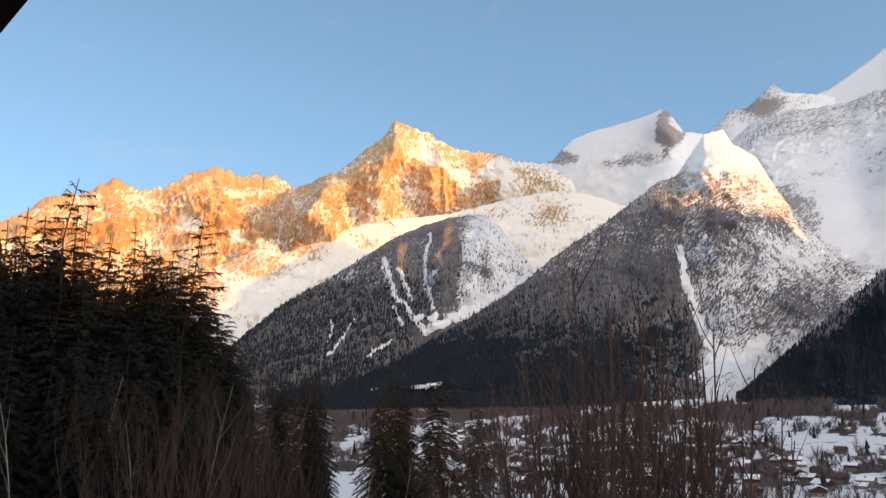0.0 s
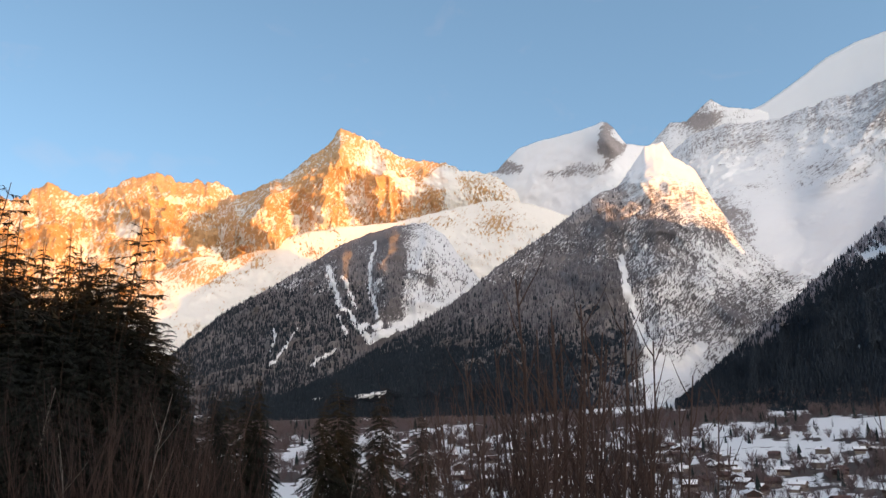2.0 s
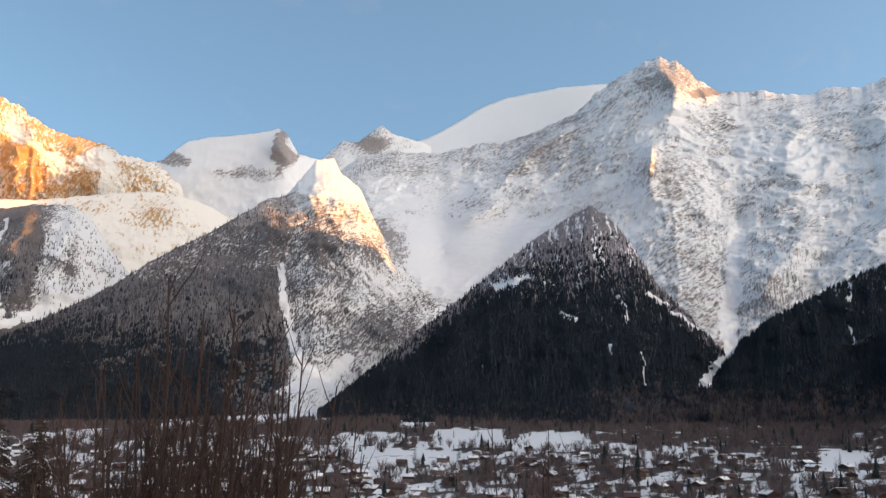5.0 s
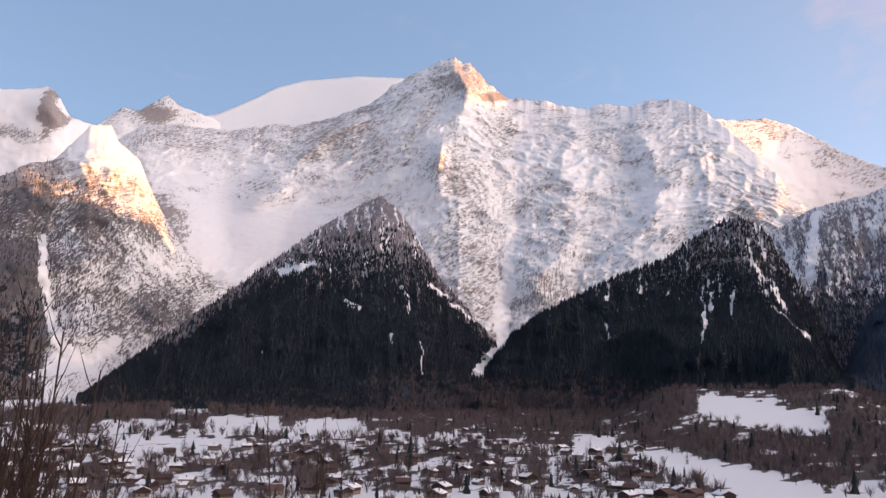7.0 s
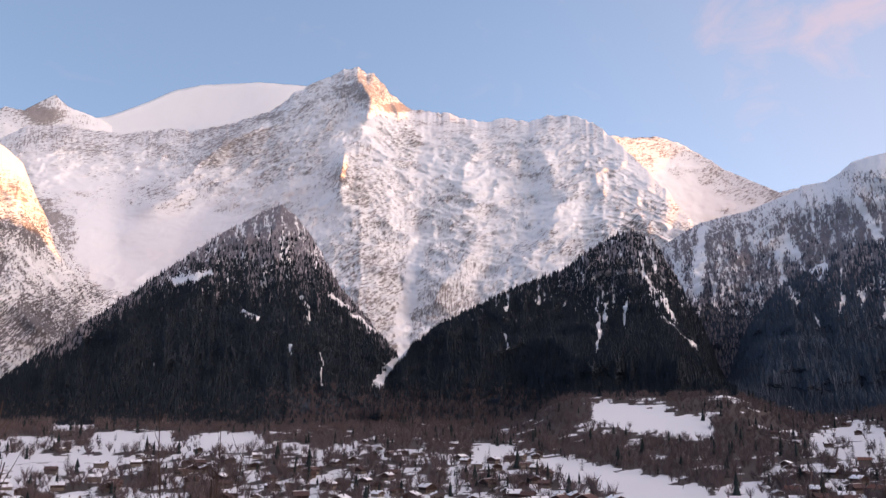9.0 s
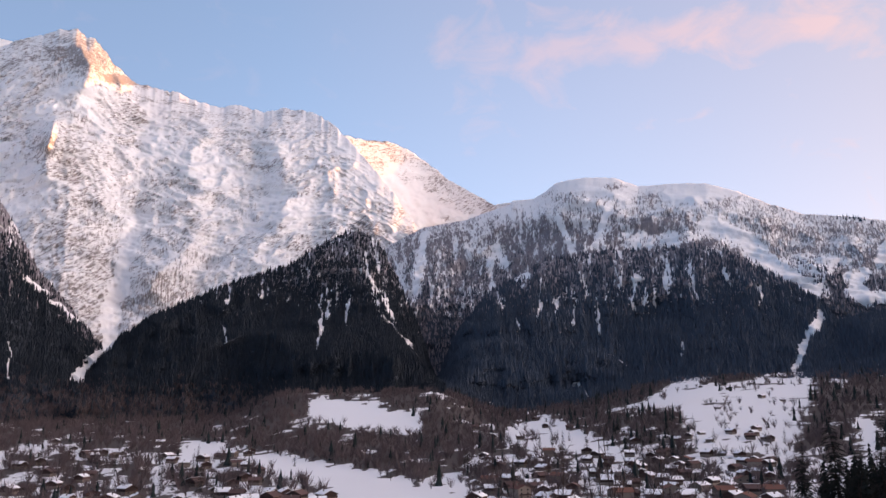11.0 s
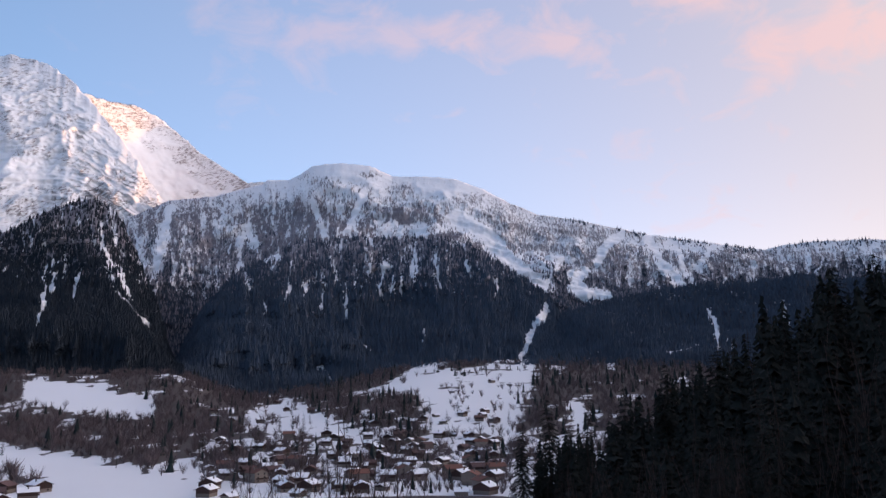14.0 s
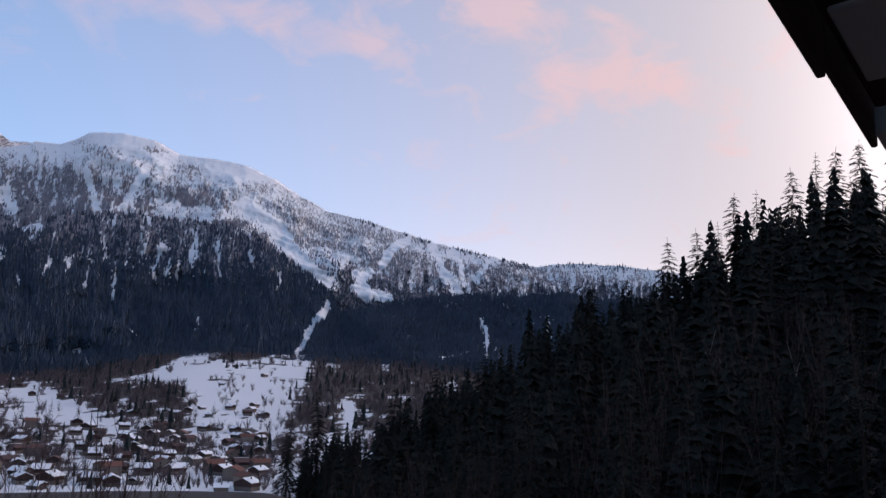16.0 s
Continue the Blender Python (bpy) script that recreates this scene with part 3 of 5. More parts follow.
mountain("snowy_massif", "great snow-covered mountain face with rock ribs", [(19.08, 16.36), (22.33, 18.6), (24.86, 19.09), (28.27, 19.08), (32.45, 19.88), (32.54, 19.68), (35.29, 20.46), (36.93, 21.08), (38.59, 21.76), (39.83, 22.8), (41.1, 23.64), (42.81, 24.28), (43.67, 24.77), (44.76, 24.99), (46.07, 24.46), (47.17, 23.38), (48.25, 22.52), (49.33, 22.16), (51.48, 21.96), (52.76, 21.54), (54.03, 21.3), (56.14, 21.44), (57.8, 21.13), (59.2, 21.5), (60.7, 21.5), (62.1, 21.1), (63.1, 20.4), (64.4, 19.35), (65.5, 18.25), (66.6, 17.0), (67.5, 15.9), (68.3, 14.7), (69.2, 13.6), (71.0, 12.4), (74.0, 10.8), (78.0, 9.0)],
         [(19, 4500), (32, 4350), (45, 4150), (56, 4000), (61, 3900), (64, 3600), (68, 3250), (74, 2900), (79, 2750)], [(19, 2500), (45, 1900), (60, 2050), (79, 2300)], DUSTED, 53,
         lambda a, e, s, n, g: 0.262 + 0.50 * (n - 0.5) + 0.18 * (g - 0.42) + 0.08 * step(15, 20, e) * step(50, 36, a) - 0.45 * step(7.5, 9.5, e) * step(15, 12.5, e) * step(25.2, 28.5, a + 3 * (n - 0.5)) * step(38, 34, a) + 0.12 * step(12, 6, e),
         relief=92, jag=0.2, gully=0.5, power=1.25, flute=0.3, fine=12.5, lump=0.2, nick=0.7, smooth_at=(29.5, 13.0, 7.5, 4.2),
         ribs=[([(44.6, 24.6), (44.9, 22.4)], 0.9, 170), ([(46.6, 23.6), (47.4, 22.2)], 0.6, 90), ([(43.9, 18.3), (43.4, 16.8)], 0.7, 260), ([(53, 21), (54.5, 15), (51.5, 9)], 1.6, 100),
               ([(58, 21), (60, 16), (58, 10)], 1.6, 90), ([(36, 20), (34, 17), (31, 15)], 1.2, 120), ([(29, 12), (32, 11)], 3.0, -150), ([(49.5, 14), (48.6, 9), (48.3, 5)], 1.4, -70)],
         blobs=[(30.3, 12.0, 3.6, 2.2, -0.4), (34.0, 13.5, 3.0, 1.3, -0.25), (24.0, 15.5, 2.5, 1.2, -0.2), (27.0, 18.0, 6.0, 0.8, 0.08), (36.0, 19.2, 4.0, 1.2, 0.07), (45.4, 23.6, 2.4, 1.3, 0.2), (43.6, 17.3, 0.9, 0.9, 0.15), (50.4, 22.0, 1.0, 0.4, 0.25), (48.0, 22.3, 1.4, 0.35, 0.4),
                (50.2, 19.5, 0.9, 2.2, -0.3), (53.5, 17.3, 2.4, 1.1, -0.28), (61.0, 14.5, 3.0, 1.0, -0.2), (46.0, 11.5, 2.5, 3.5, 0.1), (51.5, 10.5, 2.0, 2.0, 0.06), (56.0, 13.0, 4.0, 1.4, 0.04),
                (23.2, 14.0, 1.7, 1.6, 0.22), (24.4, 11.6, 1.8, 1.8, 0.26), (26.0, 9.2, 2.0, 1.4, 0.26), (28.0, 8.0, 2.5, 0.8, 0.2), (65.5, 13.0, 1.2, 0.9, 0.2)],
         clear=[([(49.4, 13.0), (48.8, 9.5), (48.3, 6.5), (48.5, 4.0)], 0.45), ([(54.8, 8.6), (53.2, 6.4)], 0.35)])
mountain("far_shoulder", "far snowy shoulder of the massif with a sunlit flank", [(60.5, 18.5), (62.5, 19.6), (64.0, 19.9), (65.6, 19.53), (67.0, 19.6), (68.5, 19.05), (70.1, 18.0), (71.5, 16.95), (73.3, 15.9), (75.0, 15.0), (77.2, 15.1), (79.0, 14.2), (83.0, 11.5)],
         [(60, 3850), (64, 4000), (67.5, 4350), (70, 4400), (77, 4150), (83, 3800)], [(60, 3050), (64, 3200), (67.5, 3550), (70, 3600), (77, 3450), (83, 3250)], DUSTED, 57,
         lambda a, e, s, n, g: 0.08 + 0.4 * (n - 0.5) + 0.26 * step(0.80, 0.93, s + 0.3 * (n - 0.5)), relief=45, jag=0.14, flute=0.2, lump=0.4, nick=0.5)
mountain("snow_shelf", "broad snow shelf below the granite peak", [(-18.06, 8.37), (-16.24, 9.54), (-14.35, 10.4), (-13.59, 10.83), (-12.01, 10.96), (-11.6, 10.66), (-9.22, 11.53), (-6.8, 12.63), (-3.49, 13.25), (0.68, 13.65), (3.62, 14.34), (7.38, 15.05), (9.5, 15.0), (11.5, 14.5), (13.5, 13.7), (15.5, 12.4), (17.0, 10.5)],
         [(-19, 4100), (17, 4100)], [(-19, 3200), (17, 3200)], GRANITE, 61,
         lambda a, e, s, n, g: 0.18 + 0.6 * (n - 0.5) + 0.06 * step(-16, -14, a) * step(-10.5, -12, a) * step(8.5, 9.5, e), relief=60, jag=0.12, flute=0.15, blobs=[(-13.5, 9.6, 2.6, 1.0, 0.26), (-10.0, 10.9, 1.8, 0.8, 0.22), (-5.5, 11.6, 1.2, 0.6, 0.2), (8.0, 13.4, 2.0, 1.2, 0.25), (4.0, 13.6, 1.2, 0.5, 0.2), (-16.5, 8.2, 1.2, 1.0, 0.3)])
SPUR = mountain("rocky_spur", "rock spur with snow gullies and brown larch woods", [(-17.67, 1.11), (-14.48, 4.39), (-11.48, 7), (-9.14, 8.44), (-6.75, 9.88), (-3.48, 11.95), (-0.99, 12.97), (0.68, 13.37), (2.77, 13.63), (4.21, 12.63), (5.61, 10.65), (7.2, 8.99), (9.51, 6.13), (10.95, 2.94)],
         [(-18, 3400), (11, 3400)], [(-18, 1900), (11, 1900)], SLATE, 67,
         lambda a, e, s, n, g: 0.52 + 0.5 * (n - 0.5) + 0.4 * (g - 0.4) - 0.24 * step(0.5, 3.0, a) + 0.22 * step(0, -4, a - 0.4 * e) * step(9.5, 7, e) + 0.3 * step(7.5, 5, e + 3 * (n - 0.5)), relief=90, jag=0.12, ribs=[([(-3.3, 11.8), (-2.2, 9.0)], 0.6, 80), ([(0.6, 13.2), (0.3, 10.0), (0.7, 7.8)], 0.8, 110), ([(3.4, 12.0), (3.0, 9.0)], 0.6, 70)],
         clear=[([(-0.89, 12.2), (-1.47, 9.2)], 0.06), ([(-1.47, 9.2), (-0.63, 6.8)], 0.12), ([(-4.32, 10.19), (-3.66, 8.04), (-2.59, 6.78), (-1.42, 5.23)], 0.17), ([(-1.42, 5.23), (-0.26, 5.66), (1.69, 6.62)], 0.3), ([(-1.86, 6.25), (-0.68, 6.16)], 0.25), ([(1.69, 6.62), (4.07, 7.67), (6.08, 8.91)], 0.2), ([(-3.61, 7.06), (-2.99, 5.51)], 0.1), ([(-8.02, 6.04), (-8.11, 5.27), (-8.4, 4.12)], 0.07), ([(-6.53, 6.1), (-6.85, 5.31), (-7.46, 4.41), (-8.2, 3.36)], 0.08), ([(-5.35, 3.51), (-4.82, 3.98), (-3.7, 4.47)], 0.12), ([(-3.41, 9.84), (-2.31, 7.5)], 0.08)],
         blobs=[(0.5, 10.5, 0.7, 2.6, 0.3), (-2.4, 10.2, 1.0, 1.6, 0.25), (3.1, 9.6, 0.6, 1.8, 0.25), (1.8, 8.0, 3.2, 1.8, -0.2), (3.8, 10.5, 2.2, 1.4, -0.16)])
PYRAMID = mountain("pyramid_spur", "pyramid-shaped wooded spur below a sunlit snow top", [(-12.02, -0.04), (-7.39, 1.18), (-3.43, 2.99), (0.62, 5.37), (4.73, 7.83), (8.88, 10.96), (11.77, 12.64), (14.24, 14.28), (15.68, 15.28), (16.87, 15.57), (18.13, 17.08), (18.98, 18.22), (20.25, 18.38), (20.89, 17.35), (22.35, 16.27), (23.15, 14.56), (24.34, 12.64), (25.7, 10.79), (27.24, 8.92), (29.16, 7.72), (31.02, 6.3), (33.51, 3.94), (35.92, 2.03)],
         [(-12, 1900), (5, 2300), (17, 2750), (20, 3050), (25, 2800), (34, 2600)], [(-12, 1500), (5, 1450), (20, 1500), (27, 1650), (34, 1700)], SLATE, 71,
         lambda a, e, s, n, g: 0.40 + 0.16 * step(18.5, 16.5, a) + 0.5 * (n - 0.5) + 0.3 * (g - 0.4) - 0.34 * step(14.4, 17.0, e + (n - 0.5) * 3) + 0.2 * step(18, 15, a) * step(12, 8, e) - 0.12 * step(10, 15, a) * step(5.0, 2.4, e) + 0.35 * step(18.2, 17, a) * step(8.0, 5.0, e + 0.05 * a + 3 * (n - 0.5)) - 0.12 * step(0.5, 0.98, s + (n - 0.5) * 0.5) * step(20.0, 22, a), belts=[(lambda a, e, n: step(12.6, 15.0, e + 0.25 * np.maximum(a - 20, 0) + 3 * (n - 0.5)), DUSTED), (lambda a, e, n: step(6.8, 4.6, e + 0.07 * a + 9 * (n - 0.5)) * step(18.2, 17.2, a) * (1 - 0.7 * step(9, 16, a + 14 * (n - 0.5)) * step(5.6, 2.6, e + 8 * (n - 0.5))), FLOOR)], relief=85, jag=0.14, flute=0.16, calm=17.0,
         blobs=[(24.4, 5.6, 2.6, 2.2, 0.08), (21.5, 5.0, 1.2, 1.6, 0.06), (22.5, 9.5, 1.0, 2.0, -0.12), (23.6, 12.0, 1.4, 1.5, 0.1), (19.6, 12.6, 1.2, 2.0, 0.16), (26.5, 8.0, 1.5, 1.0, 0.08)],
         clear=[([(-2.16, 1.25), (-0.28, 1.42)], 0.14), ([(-5.28, 1.06), (-4.58, 1.22)], 0.12), ([(16.94, 10.57), (17.17, 8.22), (17.74, 5.49), (18.56, 3.93), (20.26, 2.57)], 0.22), ([(21.79, 4.21), (20.26, 2.57), (17.33, 1.87)], 0.3)])
CONE_LINE = [(19.88, 0.27), (21.37, 1.53), (24.19, 3.98), (27.54, 6.76), (31.1, 9.66), (34.87, 12.63), (37.63, 14.28), (39.25, 15.15), (40.52, 14.47), (42.24, 12.09), (43.94, 9.28), (46.43, 6.47), (47.86, 4.79), (49.27, 2.88), (50.47, 1.31)]
RIDGE_LINE = [(44.88, 0.49), (46.47, 1.76), (48.47, 4.79), (51.32, 6.88), (55.39, 8.86), (59.42, 10.35), (63.43, 12.73), (64.97, 13.1), (66.42, 12.35), (67.73, 9.97), (69.26, 6.5), (70.37, 2.96), (71.25, 1.33)]
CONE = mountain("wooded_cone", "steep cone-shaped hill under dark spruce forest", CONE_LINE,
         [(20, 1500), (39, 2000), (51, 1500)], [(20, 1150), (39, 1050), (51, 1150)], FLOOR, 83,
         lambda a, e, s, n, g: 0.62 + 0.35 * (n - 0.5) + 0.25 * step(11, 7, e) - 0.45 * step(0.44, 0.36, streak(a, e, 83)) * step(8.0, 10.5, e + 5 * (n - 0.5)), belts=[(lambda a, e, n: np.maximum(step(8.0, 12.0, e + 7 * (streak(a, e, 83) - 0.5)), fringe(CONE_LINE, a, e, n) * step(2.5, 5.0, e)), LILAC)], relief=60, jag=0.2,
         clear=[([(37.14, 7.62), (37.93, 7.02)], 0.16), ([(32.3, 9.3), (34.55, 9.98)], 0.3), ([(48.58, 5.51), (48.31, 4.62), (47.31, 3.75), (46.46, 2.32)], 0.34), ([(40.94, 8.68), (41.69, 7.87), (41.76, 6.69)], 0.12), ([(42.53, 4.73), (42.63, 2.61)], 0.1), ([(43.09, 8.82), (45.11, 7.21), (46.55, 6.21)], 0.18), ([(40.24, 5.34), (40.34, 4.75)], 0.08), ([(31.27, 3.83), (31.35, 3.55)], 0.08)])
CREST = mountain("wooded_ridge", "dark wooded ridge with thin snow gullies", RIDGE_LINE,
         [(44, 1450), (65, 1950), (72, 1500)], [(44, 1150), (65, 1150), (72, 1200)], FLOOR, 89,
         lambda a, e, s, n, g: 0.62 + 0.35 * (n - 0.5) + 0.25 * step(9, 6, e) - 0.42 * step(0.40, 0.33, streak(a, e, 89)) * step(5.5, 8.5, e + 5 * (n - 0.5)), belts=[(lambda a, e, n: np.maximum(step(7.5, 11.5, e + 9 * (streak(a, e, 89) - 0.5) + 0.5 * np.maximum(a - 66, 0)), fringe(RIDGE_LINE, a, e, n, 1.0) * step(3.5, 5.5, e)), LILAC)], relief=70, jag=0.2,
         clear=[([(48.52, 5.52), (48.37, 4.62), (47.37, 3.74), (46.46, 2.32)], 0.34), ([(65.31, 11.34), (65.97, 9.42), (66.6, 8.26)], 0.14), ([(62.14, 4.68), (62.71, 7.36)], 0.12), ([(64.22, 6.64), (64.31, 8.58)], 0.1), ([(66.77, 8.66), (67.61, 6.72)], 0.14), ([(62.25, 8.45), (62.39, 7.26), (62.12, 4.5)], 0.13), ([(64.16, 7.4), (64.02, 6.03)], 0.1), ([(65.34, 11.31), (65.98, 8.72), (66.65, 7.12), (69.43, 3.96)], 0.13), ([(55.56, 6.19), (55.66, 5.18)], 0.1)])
LACHAT_LINE = [(64.09, 9.34), (67.4, 12.23), (69.72, 13.43), (72.94, 13.95), (76.22, 14.99), (76.33, 15.22), (77.96, 15.33), (78.77, 15.76), (79.58, 16.38), (81.66, 16.64), (83.76, 16.48), (85.45, 15.77), (87.98, 15.76), (90.08, 15.58), (92.16, 14.81), (94.2, 13.74), (96.23, 12.86), (98.64, 12.48), (100.22, 12.08), (102.54, 11.48), (104.06, 11.08), (107.75, 10.37), (110.22, 9.77), (111.6, 9.59), (112.65, 9.77), (113.55, 9.82), (114.67, 9.88), (116.85, 9.74), (117.54, 9.78), (121.4, 9.19), (128.55, 6.3)]
# upper edge of the larch woods
LARCH_TOP = [(64, 13.5), (70, 13.6), (78, 14.6), (84, 14.8), (88, 14.0), (91, 12.4), (95, 10.6), (99, 9.6), (101, 10.4), (104, 10.8), (112, 9.6), (122, 9.0)]
LACHAT = mountain("forested_mountain", "snow-topped mountain with bands of forest", LACHAT_LINE,
         [(64, 2900), (80, 2700), (96, 2700), (129, 3000)], [(64, 1500), (80, 1450), (96, 1600), (129, 1900)], LILAC, 97,
         lambda a, e, s, n, g: 0.29 + 0.5 * (n - 0.5) + 0.15 * (g - 0.4) - 0.12 * step(13.2, 15.0, e + 0.12 * np.maximum(a - 92, 0)) + 0.5 * step(8.2, 6.4, e - 5 * (streak(a, e, 97) - 0.5)) + 0.3 * step(0.40, 0.52, streak(a, e, 97)) * step(1.0, -1.8, e - along(LARCH_TOP, a) + 5 * (n - 0.5)) + 0.08 * step(90, 94, a) * step(102, 99, a), belts=[(lambda a, e, n: step(8.8, 6.8, e - 6 * (streak(a, e, 97) - 0.5)), FLOOR)], relief=85, jag=0.06, flute=0.12, lump=0.9, blobs=[(83.8, 15.9, 0.9, 0.3, 0.3), (80.2, 15.2, 1.5, 0.6, 0.16), (86.2, 14.9, 1.2, 0.5, 0.2), (91.0, 14.3, 1.2, 0.5, 0.15), (82.0, 16.2, 3.0, 0.5, -0.16), (89.5, 14.9, 2.5, 0.5, -0.14), (88.0, 11.9, 2.4, 0.5, -0.4), (96.0, 9.6, 2.6, 0.9, -0.45), (107.0, 10.2, 3.0, 0.4, -0.5), (86.0, 13.0, 1.6, 0.8, 0.2), (79.0, 12.0, 3.0, 1.6, 0.12)],
         clear=[([(103.85, 10.7), (105.05, 8.68), (105.9, 7.48)], 0.34), ([(105.72, 10.39), (106.32, 8.23)], 0.18), ([(102.15, 11.39), (100.93, 10.46), (100.29, 9.3)], 0.3), ([(99.27, 8.54), (98.44, 7.58), (99.59, 6.95)], 0.4), ([(90.2, 12.6), (92.4, 11.3), (94.0, 9.5), (96.4, 7.8)], 0.62), ([(98.4, 8.5), (99.8, 7.0), (101.0, 7.1)], 0.34),
                ([(79.64, 13.98), (80.5, 11.58)], 0.2), ([(83.36, 14.46), (82.15, 11.61)], 0.25), ([(85.46, 12.44), (84.63, 11.22)], 0.3), ([(74.84, 11.81), (75.68, 10.65)], 0.25), ([(69.74, 12.73), (69.19, 8.82)], 0.3), ([(108.09, 10.04), (107.26, 8.56)], 0.2), ([(108.67, 3.2), (109.31, 2.44)], 0.2)])
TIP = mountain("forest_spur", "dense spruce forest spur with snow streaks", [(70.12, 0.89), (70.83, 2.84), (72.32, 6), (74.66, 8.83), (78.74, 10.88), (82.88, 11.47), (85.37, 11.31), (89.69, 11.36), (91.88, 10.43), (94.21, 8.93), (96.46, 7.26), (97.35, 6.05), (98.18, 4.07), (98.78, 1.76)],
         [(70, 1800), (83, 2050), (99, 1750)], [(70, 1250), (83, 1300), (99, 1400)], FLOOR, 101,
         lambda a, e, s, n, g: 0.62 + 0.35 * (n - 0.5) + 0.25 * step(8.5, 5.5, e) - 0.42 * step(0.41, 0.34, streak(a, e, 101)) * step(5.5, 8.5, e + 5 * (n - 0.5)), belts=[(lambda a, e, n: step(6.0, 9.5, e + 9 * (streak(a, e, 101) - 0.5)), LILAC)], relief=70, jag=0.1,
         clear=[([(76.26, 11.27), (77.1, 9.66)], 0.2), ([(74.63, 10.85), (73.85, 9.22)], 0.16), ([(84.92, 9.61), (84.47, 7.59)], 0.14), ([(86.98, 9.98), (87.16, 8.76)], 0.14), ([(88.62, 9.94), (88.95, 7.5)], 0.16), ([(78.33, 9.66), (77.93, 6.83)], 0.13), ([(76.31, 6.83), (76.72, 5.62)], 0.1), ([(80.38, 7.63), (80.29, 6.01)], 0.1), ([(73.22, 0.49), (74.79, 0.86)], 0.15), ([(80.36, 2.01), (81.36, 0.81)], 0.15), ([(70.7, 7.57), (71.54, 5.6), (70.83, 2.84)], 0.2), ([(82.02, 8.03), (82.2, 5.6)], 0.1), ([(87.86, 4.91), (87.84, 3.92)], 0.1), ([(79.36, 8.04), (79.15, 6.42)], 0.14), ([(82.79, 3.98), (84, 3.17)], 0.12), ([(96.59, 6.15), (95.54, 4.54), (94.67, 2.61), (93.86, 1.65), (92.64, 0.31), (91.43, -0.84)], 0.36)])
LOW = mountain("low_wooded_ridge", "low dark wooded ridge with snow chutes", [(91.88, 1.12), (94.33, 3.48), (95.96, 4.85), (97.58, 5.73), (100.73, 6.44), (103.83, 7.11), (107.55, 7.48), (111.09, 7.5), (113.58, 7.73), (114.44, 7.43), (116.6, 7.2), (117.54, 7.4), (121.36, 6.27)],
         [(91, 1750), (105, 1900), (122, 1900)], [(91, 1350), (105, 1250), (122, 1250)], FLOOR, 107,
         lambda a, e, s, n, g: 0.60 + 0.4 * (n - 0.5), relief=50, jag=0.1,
         clear=[([(107.6, 5.68), (108.12, 4.34), (108.12, 2.84)], 0.2), ([(108.72, 3.95), (109.01, 3.01)], 0.12), ([(112.35, 6.21), (112.58, 4.18)], 0.12), ([(104.7, 2.92), (106.9, 3.25)], 0.15)])

# ---- far woods ----
wooded(SPUR, "brown and dark wood on the rocky spur", 20000, lambda a, e, n, g: step(10.5, 6.5, e + (n - 0.5) * 4) * step(0.25, 0.4, n) * step(0, -3, a - 0.55 * e + 3.5), low=12, high=19)
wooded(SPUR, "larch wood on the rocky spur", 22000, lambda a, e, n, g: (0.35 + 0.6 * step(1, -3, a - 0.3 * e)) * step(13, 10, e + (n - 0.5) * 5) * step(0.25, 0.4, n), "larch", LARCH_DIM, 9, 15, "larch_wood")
wooded(PYRAMID, "dark conifer wood on the pyramid spur", 52000, lambda a, e, n, g: (step(7.0, 5.0, e + (n - 0.5) * 5 + 0.05 * a) + 0.1 * step(11, 7, e)) * step(18.0, 17, a) * (1 - 0.8 * step(9, 16, a + 9 * (n - 0.5)) * step(5.6, 2.6, e + 5 * (n - 0.5))), low=8, high=14)
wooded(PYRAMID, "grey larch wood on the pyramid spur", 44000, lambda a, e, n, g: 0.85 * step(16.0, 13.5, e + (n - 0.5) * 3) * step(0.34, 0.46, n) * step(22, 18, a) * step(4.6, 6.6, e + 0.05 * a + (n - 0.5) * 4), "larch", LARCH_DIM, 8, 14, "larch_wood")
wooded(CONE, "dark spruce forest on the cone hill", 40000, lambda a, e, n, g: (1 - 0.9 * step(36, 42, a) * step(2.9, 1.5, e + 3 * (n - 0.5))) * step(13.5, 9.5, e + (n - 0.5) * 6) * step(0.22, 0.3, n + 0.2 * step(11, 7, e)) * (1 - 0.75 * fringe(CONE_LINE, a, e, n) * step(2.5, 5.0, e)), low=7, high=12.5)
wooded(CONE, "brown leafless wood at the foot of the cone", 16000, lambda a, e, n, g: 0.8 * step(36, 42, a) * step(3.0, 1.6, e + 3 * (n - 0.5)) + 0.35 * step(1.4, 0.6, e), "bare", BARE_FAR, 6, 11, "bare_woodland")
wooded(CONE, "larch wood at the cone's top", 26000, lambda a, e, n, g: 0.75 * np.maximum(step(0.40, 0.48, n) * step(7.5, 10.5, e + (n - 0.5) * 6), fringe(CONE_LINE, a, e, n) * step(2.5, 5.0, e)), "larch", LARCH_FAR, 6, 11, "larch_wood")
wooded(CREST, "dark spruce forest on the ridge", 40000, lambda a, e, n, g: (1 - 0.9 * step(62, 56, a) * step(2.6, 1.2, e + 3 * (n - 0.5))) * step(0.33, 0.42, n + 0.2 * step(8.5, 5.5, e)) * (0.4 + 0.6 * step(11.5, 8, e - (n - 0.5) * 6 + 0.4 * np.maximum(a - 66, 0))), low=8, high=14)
wooded(CREST, "brown leafless wood at the foot of the ridge", 16000, lambda a, e, n, g: 0.8 * step(62, 56, a) * step(2.8, 1.4, e + 3 * (n - 0.5)) + 0.35 * step(1.2, 0.4, e), "bare", BARE_FAR, 6, 11, "bare_woodland")
